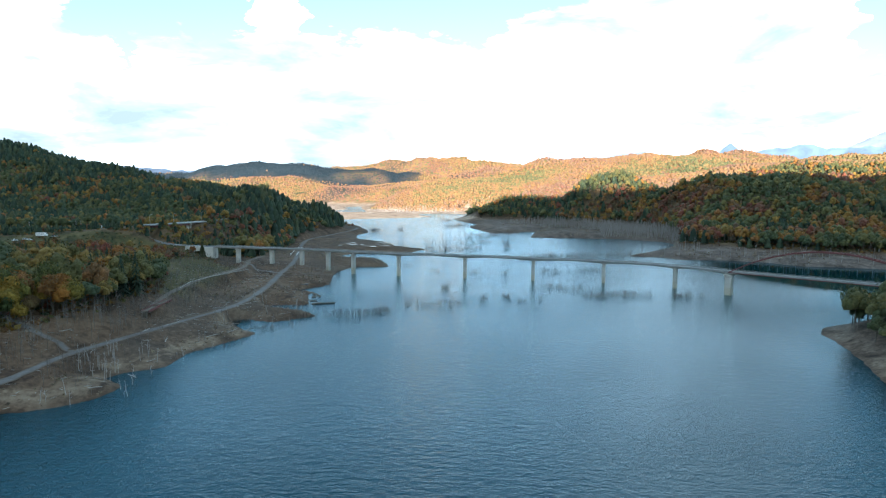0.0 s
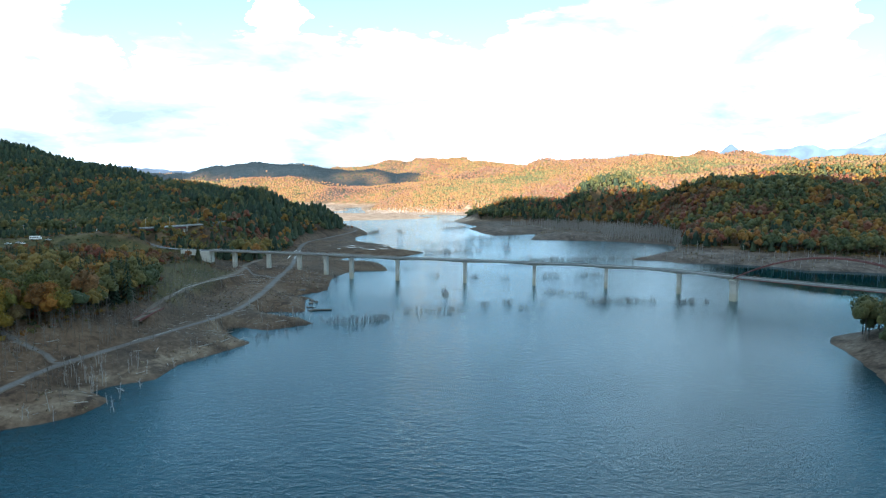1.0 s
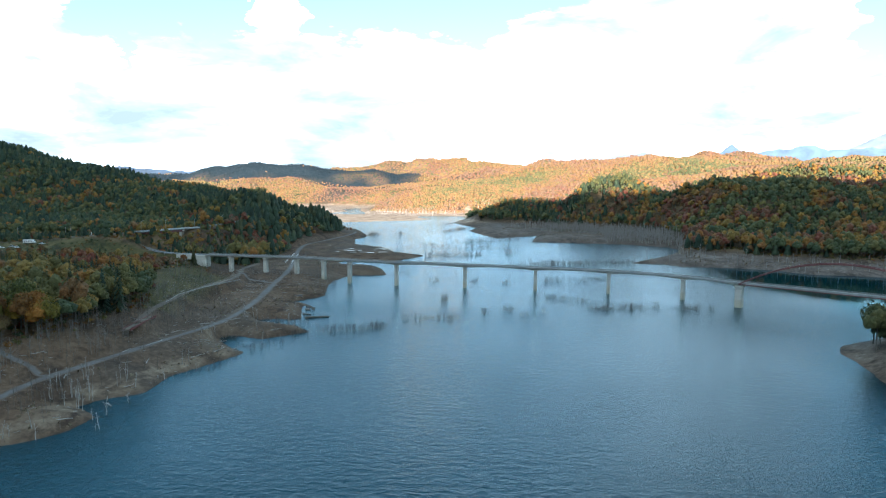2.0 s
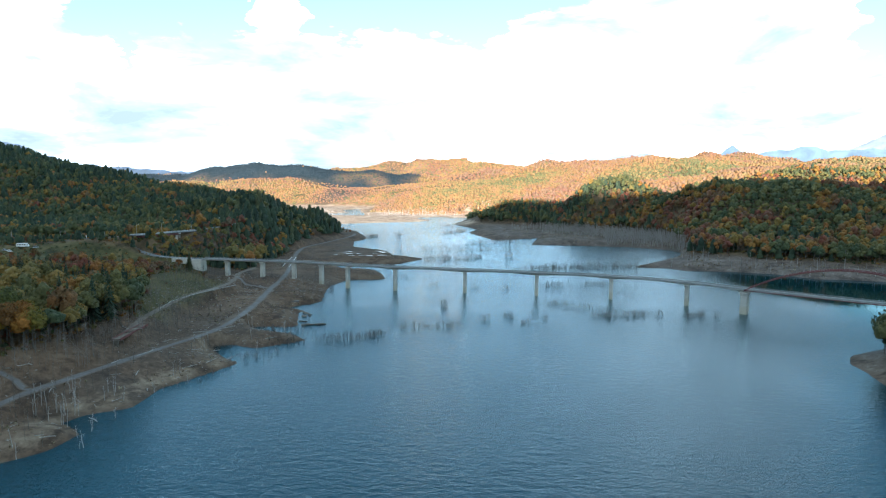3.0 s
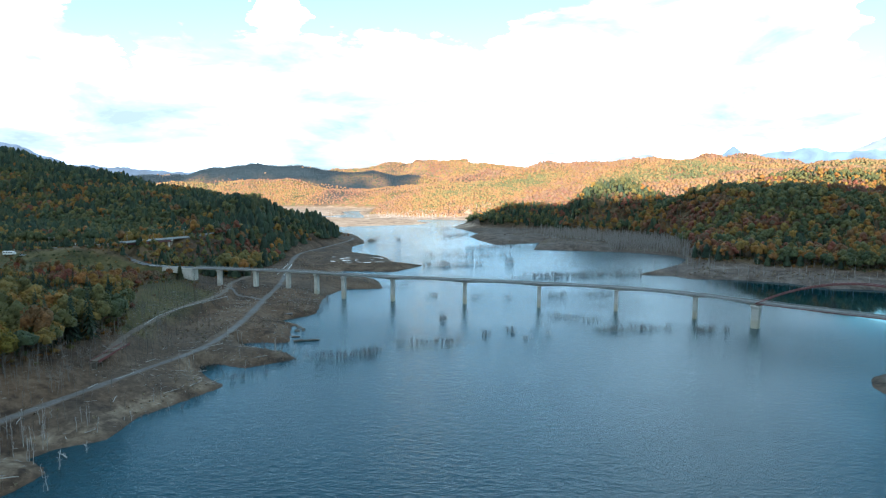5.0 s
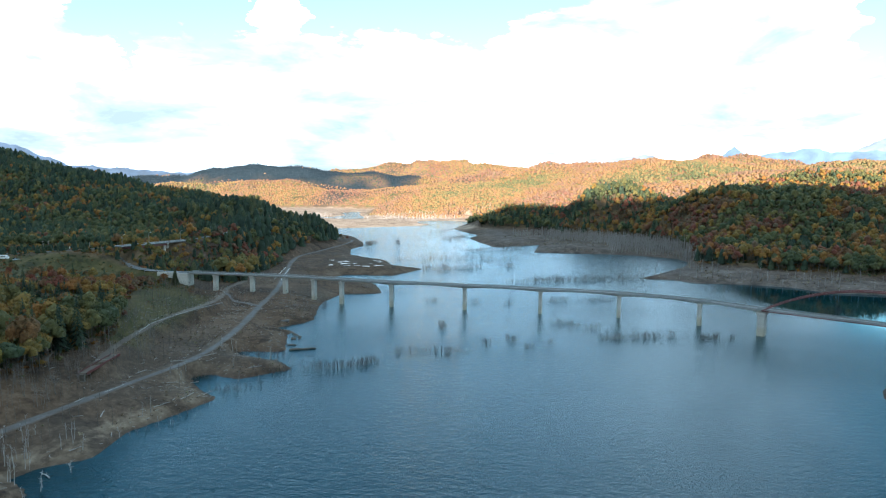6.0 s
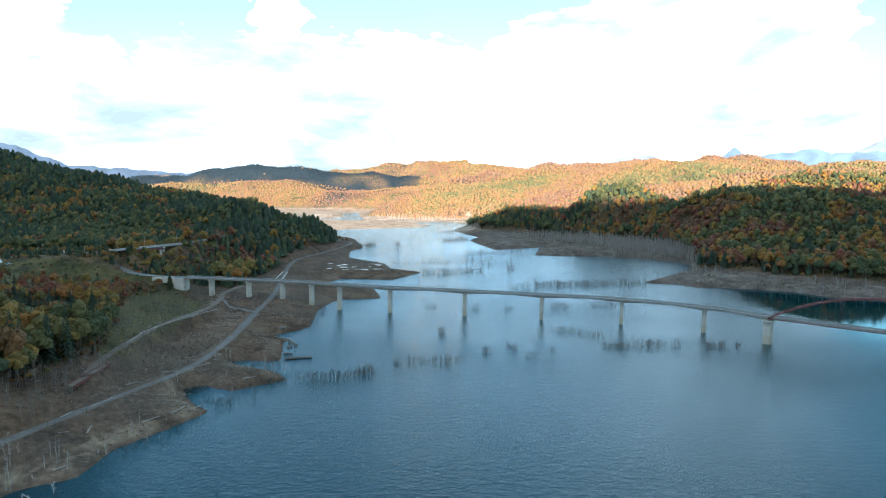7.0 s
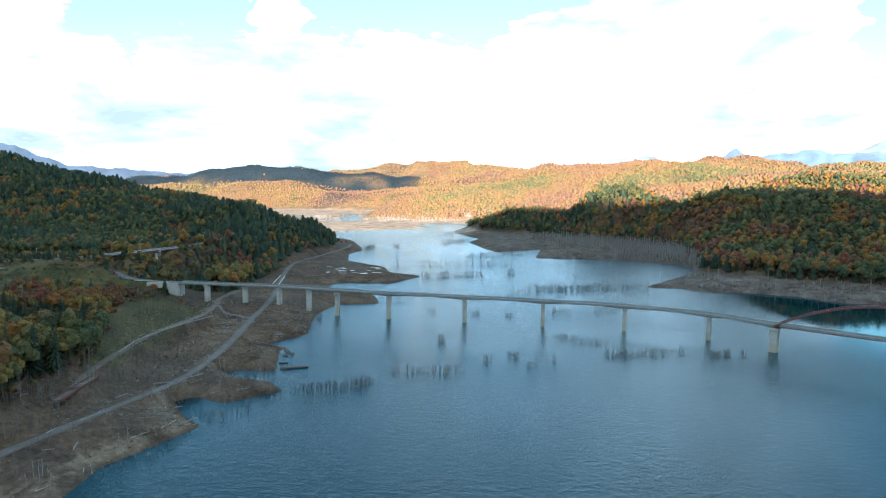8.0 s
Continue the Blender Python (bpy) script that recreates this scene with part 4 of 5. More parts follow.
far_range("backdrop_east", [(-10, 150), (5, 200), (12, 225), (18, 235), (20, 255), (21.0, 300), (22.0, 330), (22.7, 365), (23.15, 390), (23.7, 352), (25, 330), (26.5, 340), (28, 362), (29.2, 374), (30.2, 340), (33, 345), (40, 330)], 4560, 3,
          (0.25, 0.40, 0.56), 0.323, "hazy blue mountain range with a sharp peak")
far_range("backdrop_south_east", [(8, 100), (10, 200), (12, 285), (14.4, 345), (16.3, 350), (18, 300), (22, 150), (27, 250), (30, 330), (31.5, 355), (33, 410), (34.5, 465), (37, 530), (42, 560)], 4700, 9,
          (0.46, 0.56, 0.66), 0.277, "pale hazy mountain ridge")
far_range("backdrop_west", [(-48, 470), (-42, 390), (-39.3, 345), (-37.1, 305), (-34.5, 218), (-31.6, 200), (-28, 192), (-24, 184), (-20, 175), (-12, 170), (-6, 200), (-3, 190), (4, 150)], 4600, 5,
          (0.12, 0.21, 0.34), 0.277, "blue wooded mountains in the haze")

# ---- near trees, each a thing of its own ----
rng = np.random.RandomState(21)


def limb_mesh(name, tall, girth, spread, seed, mat, limbs=7):
    """A tapered, slightly bent trunk with limbs."""
    r = random.Random(seed)
    bm = bmesh.new()
    p, w = Vector((0, 0, -0.4)), girth
    for k in range(4):
        q = Vector((r.uniform(-0.25, 0.25), r.uniform(-0.25, 0.25), tall * (k + 1) / 4))
        tube(bm, p, q, w, w * 0.72, 6)
        p, w = q, w * 0.72
    for k in range(limbs):
        z = tall * r.uniform(0.35, 0.95)
        a = k * 2.4 + r.uniform(-0.5, 0.5)
        ln = spread * r.uniform(0.6, 1.1) * (1.15 - 0.5 * z / tall)
        foot = Vector((0, 0, z))
        tip = foot + Vector((math.cos(a) * ln, math.sin(a) * ln, ln * r.uniform(0.5, 1.0)))
        tube(bm, foot, tip, girth * 0.38, girth * 0.1, 4)
        if ln > 1.2:
            q = foot.lerp(tip, 0.55)
            b2 = a + r.choice((-0.8, 0.8))
            tube(bm, q, q + Vector((math.cos(b2), math.sin(b2), 0.9)) * ln * 0.45, girth * 0.2, girth * 0.06, 3)
    me = bpy.data.meshes.new(name)
    bm.to_mesh(me)
    bm.free()
    me.materials.append(mat)
    return me


def faces_mesh(name, parts, mat):
    v, f, _ = merge(parts)
    ob = faces_object(name, v, f, [mat])
    me = ob.data
    bpy.data.objects.remove(ob)
    return me


def tree_proto(kind, seed):
    r = np.random.RandomState(seed)
    if kind == "broad":
        q = crown_broad(r, 850, 0.6, 3.4 + r.uniform(-0.4, 0.4), 3.4, 7.8, 0.6)
        crown = faces_mesh("crown", [(*loose(q), 0)] + lobed_crown(r, 8, 0, 1.0, 3.0, 7.4), leaf_one)
        trunk = limb_mesh("trunk", 7.2, 0.24, 2.6, seed, bark, 9)
    else:
        crown = faces_mesh("crown", [(*loose(crown_conifer(r, 420, 13.5, 2.7, 0.9)), 0), (*loose(crown_conifer(r, 90, 13.0, 1.6, 1.6)), 0)], needle_one)
        trunk = limb_mesh("trunk", 10.5, 0.2, 0.8, seed, bark, 4)
    return trunk, crown


broad_protos = [tree_proto("broad", 100 + k) for k in range(7)]
cone_protos = [tree_proto("conifer", 200 + k) for k in range(4)]
rust_protos = []
for trunk, crown in broad_protos[:4]:
    crown = crown.copy()
    crown.materials[0] = leaf_rust
    rust_protos.append((trunk, crown))


def near_tree(x, y, z, con, hue, size):
    r = random.Random(int(x * 131 + y * 17))
    root = new("conifer_tree" if con else "autumn_tree")
    trunk, crown = r.choice(cone_protos if con else rust_protos if x < 0 and y > 362 else broad_protos)
    for part_name, me in (("trunk", trunk), ("crown", crown)):
        new(part_name, me).parent = root
    root.matrix_basis = Matrix.LocRotScale((x, y, z - 0.2), Euler((0, 0, r.uniform(0, 6.28))), (size, size, size * r.uniform(0.9, 1.2)))
    if con:
        return tagged(root, "dark green conifer at the edge of the woods", "tree", "woods on the terrace")
    return tagged(root, ("rust and red autumn tree at the edge of the field" if y > 362 else "golden and olive autumn tree on the terrace") if x < 0 else "broadleaf tree in autumn colours on the eastern bank", "tree", "woods on the terrace" if x < 0 else "trees on the eastern bank")


NEAR_WOODS.sort(key=lambda q: q[1] - 0.35 * abs(q[0]))
for q in NEAR_WOODS[:240]:
    near_tree(*q)
rest = NEAR_WOODS[240:]
if rest:
    arr = np.array([q[:3] for q in rest])
    con = np.array([q[3] for q in rest])
    hue = np.array([q[4] for q in rest])
    sc = np.array([q[5] for q in rest])
    plant("broadleaf_wood", arr[~con], hue[~con], sc[~con], protos("broad", 110, 0.9, 9, 31, 7), leaf_mat, "autumn broadleaf woods behind the terrace edge", "woods")
    plant("conifer_wood", arr[con], hue[con], sc[con], protos("conifer", 60, 1.6, 6, 32), needle_mat, "dark green conifers among the autumn woods", "woods")

# ---- roads ----
def drape(name, pts, half, mat, label, lift=0.1, per=8, cat="road"):
    """A road strip along its centre line, with ragged edges."""
    line = glide(pts, per)
    verts, faces = [], []
    r = random.Random(len(pts) * 7 + int(half * 10))
    for k, p in enumerate(line):
        f = (line[min(k + 1, len(line) - 1)] - line[max(k - 1, 0)]).normalized()
        s = Vector((f.y, -f.x, 0)).normalized()
        wob = half * (1 + r.uniform(-0.25, 0.25))
        for u in (-wob, -wob * 0.4, wob * 0.4, wob):
            q = p + s * u
            verts.append((q.x, q.y, q.z + lift - (0.1 if abs(u) > wob * 0.9 else 0)))
    for k in range(len(line) - 1):
        for j in range(3):
            faces.append((4 * k + j, 4 * k + j + 1, 4 * k + 5 + j, 4 * k + 4 + j))
    ob = mesh_object(name, verts, faces, mat, smooth=True)
    a = ob.data.attributes.new("edge", "FLOAT", "POINT")
    a.data.foreach_set("value", [1.0, 0.0, 0.0, 1.0] * len(line))
    return tagged(ob, label, cat, kind="structure")


drape("road_old", MAIN_ROAD, 2.4, gravel, "old grey gravel road across the drained shore")
drape("road_track", UPPER_ROAD, 1.9, dirt, "narrow gravel track below the terrace")
drape("road_approach", APPROACH + [(-207, 471, 19.8)], 3.2, asphalt, "asphalt approach to the bridge", 0.12)
drape("road_highway_west", HIGH_WEST, 3.4, asphalt, "asphalt road climbing the hillside", 0.12)
drape("road_highway_east", HIGH_EAST, 3.4, asphalt, "asphalt road along the hillside", 0.12)


def surface(pts, lift=0.0):
    """Lays (x, y) points on the ground."""
    z = height(np.array([p[0] for p in pts]), np.array([p[1] for p in pts]))
    return [(p[0], p[1], float(q) + lift) for p, q in zip(pts, z)]


def settle(ob, lift):
    """Presses a track onto the ground."""
    n = len(ob.data.vertices)
    co = np.empty(3 * n)
    ob.data.vertices.foreach_get("co", co)
    co = co.reshape(-1, 3)
    co[:, 2] = height(co[:, 0], co[:, 1]) + lift
    ob.data.vertices.foreach_set("co", co.ravel())


settle(drape("road_link", surface([(-137, 420), (-148, 427), (-160, 434), (-171, 447)], 0.05), 1.8, gravel, "gravel link track"), 0.3)
settle(drape("road_spur", surface([(-148, 212), (-157, 214), (-170, 216), (-186, 224)], 0.05), 1.5, gravel, "faint gravel spur"), 0.14)


# ---- dead trees, saplings and shrubs ----
def stem_quads(r, tall, girth, twigs=3, lean=0.12, reach=1.0):
    """A bare stem with a few twigs, as tapered three-sided quads."""
    out = []

    def spike(a, c, w):
        a, c = np.array(a, float), np.array(c, float)
        for ang in (0.4, 1.5, 2.6):
            s = np.array([math.cos(ang), math.sin(ang), 0]) * w
            out.append([a - s, a + s, c + s * 0.25, c - s * 0.25])
    top = np.array([r.uniform(-lean, lean) * tall, r.uniform(-lean, lean) * tall, tall])
    spike((0, 0, -0.8), top, girth)
    for k in range(twigs):
        f = r.uniform(0.35, 0.9)
        a = r.uniform(0, 6.28)
        ln = tall * r.uniform(0.10, 0.26) * reach
        p = top * f
        spike(p, p + np.array([math.cos(a) * ln * 0.7, math.sin(a) * ln * 0.7, ln * 0.8]), girth * 0.5)
    return np.array(out)


def stand(name, spots, sizes, shapes, mat, label, category, seed=1):
    r = np.random.RandomState(seed)
    which = r.randint(0, len(shapes), len(spots))
    qs = []
    for k, q in enumerate(shapes):
        sel = np.nonzero(which == k)[0]
        if not len(sel):
            continue
        a = r.uniform(0, 6.28, len(sel))[:, None]
        s = sizes[sel][:, None]
        flat = q.reshape(-1, 3)
        X = (flat[:, 0] * np.cos(a) - flat[:, 1] * np.sin(a)) * s + spots[sel, 0][:, None]
        Y = (flat[:, 0] * np.sin(a) + flat[:, 1] * np.cos(a)) * s + spots[sel, 1][:, None]
        qs.append(np.stack([X, Y, flat[:, 2] * s + spots[sel, 2][:, None]], -1).reshape(-1, 4, 3))
    ob = quads_object(name, np.concatenate(qs), [mat], None, np.repeat(r.rand(len(np.concatenate(qs)) // 4 + 1), 4)[:len(np.concatenate(qs))])
    return tagged(ob, label, category, kind="stuff")


r6 = np.random.RandomState(66)
stem_shapes = [stem_quads(r6, r6.uniform(1.6, 4.8), r6.uniform(0.06, 0.115), r6.randint(6, 11), 0.27, 1.7) for _ in range(18)]
# rows of drowned trees: from (x, y) to (x, y), width, how many
ROWS_NEAR = [(-74, 307, -57, 311, 3, 26), (-57, 311, -43, 323, 3, 40), (-35, 338, -2, 342, 3, 46), (8, 359, 13, 361, 2, 9), (22, 371, 28, 366, 2, 14), (31, 353, 36, 355, 2, 10), (44, 362, 48, 364, 1, 5),
             (76, 375, 88, 377, 3, 36), (88, 378, 119, 383, 3, 48), (132, 380, 144, 382, 3, 30), (149, 383, 153, 383, 1, 6), (54, 413, 62, 409, 3, 16), (62, 408, 80, 398, 3, 26),
             (-17, 402, -13, 392, 3, 16)]
ROWS_FAR = [(60, 484, 74, 486, 3, 22), (90, 492, 112, 496, 3, 26), (26, 470, 32, 472, 2, 8), (2, 473, 8, 474, 2, 9), (-30, 475, -23, 476, 2, 9), (61, 580, 110, 592, 5, 90), (110, 592, 166, 607, 5, 60),
            (34, 562, 58, 572, 3, 16), (-46, 643, -20, 652, 4, 34), (-20, 654, 14, 671, 4, 44), (40, 682, 50, 683, 3, 12), (-84, 735, 50, 753, 6, 60), (0, 833, 75, 880, 10, 90), (-152, 900, -142, 935, 6, 40)]
ROWS_LAST = [(-112, 940, -104, 944, 4, 14), (-40, 1010, 0, 1080, 10, 60), (-60, 1180, -25, 1250, 8, 30), (-122, 286, -112, 294, 4, 26), (-108, 279, -92, 276, 5, 22), (-95, 300, -80, 303, 4, 24),
             (-104, 470, -98, 430, 3, 16), (-70, 512, -50, 516, 3, 16), (-118, 326, -92, 330, 2, 22), (-114, 224, -104, 246, 5, 16), (-104, 246, -96, 264, 5, 16), (-100, 278, -84, 284, 6, 18)]
spots, sizes = [], []
for x0, y0, x1, y1, wide, count in ROWS_NEAR + ROWS_FAR + ROWS_LAST:
    for k in range(int(count * 2.7)):
        u = r6.rand() ** 1.0
        u = np.clip(np.round(u * 5) / 5 + r6.normal() * 0.07, 0, 1)
        spots.append((x0 + (x1 - x0) * u + r6.normal() * wide * 0.35, y0 + (y1 - y0) * u + r6.normal() * wide * 0.5, -0.2))
        sizes.append(r6.uniform(0.35, 1.1) * (0.6 if y0 < 290 else 1.0 if y0 < 560 else 1.5))
stand("drowned_trees", np.array(spots), np.array(sizes), stem_shapes, twig, "dead grey trees standing drowned in the lake", "dead trees", 4)

# grey dead wood on the flats below the eastern hill
x, y = scatter(60, 300, 740, 1080, 2.9, 91)
w = poly_distance(x, y, WOODS_RIGHT)
d = -poly_distance(x, y, LAKE)
keep = (w < 6) & (w > -95) & (d > 2) & (r6.rand(len(x)) < 0.5 * np.clip(0.45 + (x - 110) / 110 + 0.8 * vnoise(x, y, 40, 2), 0.06, 1))
x, y = x[keep], y[keep]
tall_shapes = [stem_quads(r6, r6.uniform(8, 14), r6.uniform(0.2, 0.38), 5, 0.06) for _ in range(10)]
stand("dead_wood", np.stack([x, y, height(x, y)], -1), r6.uniform(0.6, 1.15, len(x)), tall_shapes, deadwood, "pale grey leafless dead trees on the flats", "dead trees", 5)
# bleached trunks and scrub on the sunlit flats beyond the lake
x, y = scatter(-460, 60, 1560, 1760, 7.0, 101)
d = -np.maximum(poly_distance(x, y, LAKE), poly_distance(x, y, LAGOON))
keep = (d > 3) & (r6.rand(len(x)) < np.clip(0.25 + 1.1 * vnoise(x, y, 70, 3) + 0.35 * step(1640, 1700, y), 0, 0.9))
x, y = x[keep], y[keep]
stand("dead_wood", np.stack([x, y, height(x, y)], -1), r6.uniform(0.5, 1.0, len(x)), tall_shapes, deadwood, "pale leafless trunks on the sunlit sand flats", "dead trees", 13)
# along the eastern shore and the spit
x, y = scatter(180, 420, 545, 760, 6.0, 92)
w = poly_distance(x, y, WOODS_RIGHT)
d = -poly_distance(x, y, LAKE)
keep = (w < 10) & (d > 1) & (r6.rand(len(x)) < 0.16)
x, y = x[keep], y[keep]
stand("dead_wood", np.stack([x, y, height(x, y)], -1), r6.uniform(0.35, 1.0, len(x)), tall_shapes, deadwood, "scattered dead trees on the bare bank", "dead trees", 6)

# bare saplings on the drained western shore
x, y = scatter(-215, -80, 180, 620, 2.6, 93)
e = poly_distance(x, y, TERRACE)
d = -poly_distance(x, y, LAKE)
rd, _ = along(x, y, MAIN_ROAD)
ru, _ = along(x, y, UPPER_ROAD)
dens = np.clip(0.08 + 1.2 * step(-34, -4, e) * step(18, 0, e) + 1.6 * np.clip(vnoise(x, y, 40, 3) - 0.16, 0, 1), 0, 0.8)
dens *= np.where(y > 470, 0.4, 1.0)
keep = (d > 1.5) & (rd > 4.5) & (ru > 3) & (e < 16) & (r6.rand(len(x)) < dens)
x, y = x[keep], y[keep]
thin_shapes = [stem_quads(r6, r6.uniform(2.5, 7.5), r6.uniform(0.04, 0.085), 6, 0.06) for _ in range(14)]
stand("bare_saplings", np.stack([x, y, height(x, y)], -1), r6.uniform(0.5, 1.15, len(x)), thin_shapes, sapling_bark, "leafless grey saplings on the brown shore", "saplings", 7)


# dry shrubs and tufts over mud and field
def tuft(r, n, wide, tall):
    out = []
    for _ in range(n):
        v = np.array([r.normal(), r.normal(), abs(r.normal()) * 0.9 + 0.25])
        v /= np.linalg.norm(v)
        out.append(leaf_quad(r, v * np.array([wide, wide, tall]) * r.uniform(0.5, 1.0), v, wide * 1.1))
    return np.array(out)


tufts = [tuft(r6, 9, r6.uniform(0.5, 0.9), r6.uniform(0.35, 0.9)) for _ in range(10)]


def strew(name, x, y, size, mat, label, category, seed):
    r = np.random.RandomState(seed)
    hue = r.rand(len(x))
    plant(name, np.stack([x, y, height(x, y) + 0.25], -1), hue, size, [(*loose(q), np.zeros(len(q), int)) for q in tufts], mat, label, category)


x, y = scatter(-230, -60, 140, 720, 2.0, 94)
e = poly_distance(x, y, TERRACE)
d = -poly_distance(x, y, LAKE)
rd, _ = along(x, y, MAIN_ROAD)
ru, _ = along(x, y, UPPER_ROAD)
keep = (d > 1.0) & (rd > 3.6) & (ru > 2.6) & (e < 12) & (r6.rand(len(x)) < np.clip(0.20 + 1.2 * vnoise(x, y, 26, 3), 0.03, 0.8))
x, y = x[keep], y[keep]
strew("dry_shrubs", x, y, r6.uniform(0.3, 1.0, len(x)), dry_shrub, "low brown shrubs and dead grass on the mud", "shrubs", 8)
x, y = scatter(60, 420, 545, 1150, 4.0, 95)
w = poly_distance(x, y, WOODS_RIGHT)
d = -poly_distance(x, y, LAKE)
keep = (d > 1.5) & (w < 8) & (r6.rand(len(x)) < np.clip(0.3 + 0.9 * vnoise(x, y, 40, 3), 0.03, 0.9))
x, y = x[keep], y[keep]
strew("dry_shrubs", x, y, r6.uniform(0.7, 1.9, len(x)), dry_shrub, "brown scrub on the eastern bank", "shrubs", 9)
x, y = scatter(-520, -165, 330, 640, 2.8, 96)
f = poly_distance(x, y, FIELD)
keep = ((f > -4) | ((poly_distance(x, y, TERRACE) > -14) & (poly_distance(x, y, TERRACE) < 10) & (y < 480) & (along(x, y, UPPER_ROAD)[0] > 3))) & (r6.rand(len(x)) < np.clip(0.55 + 1.2 * vnoise(x, y, 50, 3), 0.15, 0.95)) & (along(x, y, HIGH_WEST)[0] > 5)
x, y = x[keep], y[keep]
field_leaf = foliage("field_scrub", [(0.0, (0.034, 0.050, 0.024)), (0.4, (0.070, 0.078, 0.030)), (0.65, (0.125, 0.095, 0.040)), (0.82, (0.200, 0.110, 0.036)), (1.0, (0.160, 0.060, 0.036))])
strew("field_scrub", x, y, r6.uniform(0.4, 1.9, len(x)) * np.where(poly_distance(x, y, CLEARING) > -3, 0.5, 1.0), field_leaf, "green and ochre scrub over the rough field", "shrubs", 10)


# ---- overpass and lamps on the hillside road ----
overpass = tagged(new("overpass"), "small road overpass with a red girder above the trees", "bridge")
oline = [Vector(OVERPASS[0]).lerp(Vector(OVERPASS[1]), k / 10) for k in range(-1, 12)]
sweep("deck", oline, [(-4.2, -0.5), (-4.2, 0.1), (4.2, 0.1), (4.2, -0.5)], asphalt, overpass)
sweep("girder", oline[1:9], [(-3.2, -2.4), (-3.2, -0.5), (3.2, -0.5), (3.2, -2.4)], red_steel, overpass, "dark red steel girder")
for s in (-1, 1):
    sweep("guard_rail", oline, [(4.0 * s - 0.08, 0.25), (4.0 * s - 0.08, 0.75), (4.0 * s + 0.08, 0.75), (4.0 * s + 0.08, 0.25)], rail_metal, overpass, "pale guard rail")
q = oline[8]
for s in (-2.6, 2.6):
    bm = bmesh.new()
    foot = float(height(np.array([q.x]), np.array([q.y + s]))[0]) - 1
    box(bm, (1.6, 1.6, q.z - 1.6 - foot), (q.x, q.y + s, foot), 0.9, 0.1)
    part("pier", bm, concrete, overpass)
bm = bmesh.new()
box(bm, (2.0, 8.0, 1.2), (q.x, q.y, q.z - 1.7), 0.9, 0.1)
part("pier_cap", bm, concrete, overpass)


def street_lamp(x, y, z, turn):
    root = tagged(new("street_lamp"), "tall grey street lamp beside the hillside road", "lamp", "lamps on the hillside road")
    bm = bmesh.new()
    tube(bm, (0, 0, -0.5), (0, 0, 8.5), 0.11, 0.07, 6)
    tube(bm, (0, 0, 8.4), (1.6, 0, 9.0), 0.06, 0.05, 5)
    part("pole", bm, rail_metal, root)
    bm = bmesh.new()
    box(bm, (0.8, 0.3, 0.16), (1.9, 0, 8.95), 0, 0.04)
    part("lamp_head", bm, white_paint, root)
    root.matrix_basis = pose(x, y, z, 0, 0, turn)


for x, y, z, a in ((-287, 520, 33.5, 60), (-278, 545, 33.7, 60), (-265, 575, 33.6, 70), (-258, 622, 34.6, 80), (-247, 760, 34.8, 90), (-250, 790, 34.3, 90)):
    street_lamp(x, y, z, a)


def utility_pole(x, y):
    z = float(height(np.array([x]), np.array([y]))[0])
    root = tagged(new("utility_pole"), "grey utility pole with a short crossarm by the road", "pole", "poles along the road")
    part("pole", tube(bmesh.new(), (0, 0, -0.8), (0, 0, 10.5), 0.16, 0.11, 7), deadwood, root)
    bm = bmesh.new()
    box(bm, (1.8, 0.12, 0.14), (0, 0, 9.6), 0, 0.02)
    part("crossarm", bm, deadwood, root)
    root.matrix_basis = pose(x, y, z, 0, 0, 70)


for x, y in ((-449, 528), (-408, 531), (-366, 535), (-362, 536), (-328, 540)):
    utility_pole(x, y)


# ---- parked vehicles on the field ----
paints = {"white": white_paint, "silver": rail_metal}


def shell(bm, profile, half, inset=0.12):
    """A vehicle body: a side profile (x, z) drawn out across, sides pulled in towards the top."""
    zs = [p[1] for p in profile]
    lo, hi = min(zs), max(zs)
    rows = []
    for s in (-1, 1):
        rows.append([bm.verts.new((x, s * (half - inset * (z - lo) / (hi - lo)), z)) for x, z in profile])
    n = len(profile)
    for k in range(n):
        bm.faces.new((rows[0][k], rows[0][(k + 1) % n], rows[1][(k + 1) % n], rows[1][k]))
    bm.faces.new(rows[0][::-1])
    bm.faces.new(rows[1])
    bmesh.ops.recalc_face_normals(bm, faces=bm.faces)


def wheels(root, xs, half, radius):
    for x in xs:
        for s in (-1, 1):
            bm = bmesh.new()
            bmesh.ops.create_cone(bm, cap_ends=True, segments=14, radius1=radius, radius2=radius, depth=0.22,
                                  matrix=Matrix.Translation((x, s * (half - 0.08), radius)) @ Matrix.Rotation(radians(90), 4, "X"))
            wh = part("wheel", bm, rubber, root)
            bm = bmesh.new()
            bmesh.ops.create_cone(bm, cap_ends=True, segments=10, radius1=radius * 0.55, radius2=radius * 0.5, depth=0.25,
                                  matrix=Matrix.Translation((x, s * (half - 0.07), radius)) @ Matrix.Rotation(radians(90), 4, "X"))
            part("rim", bm, rail_metal, wh)


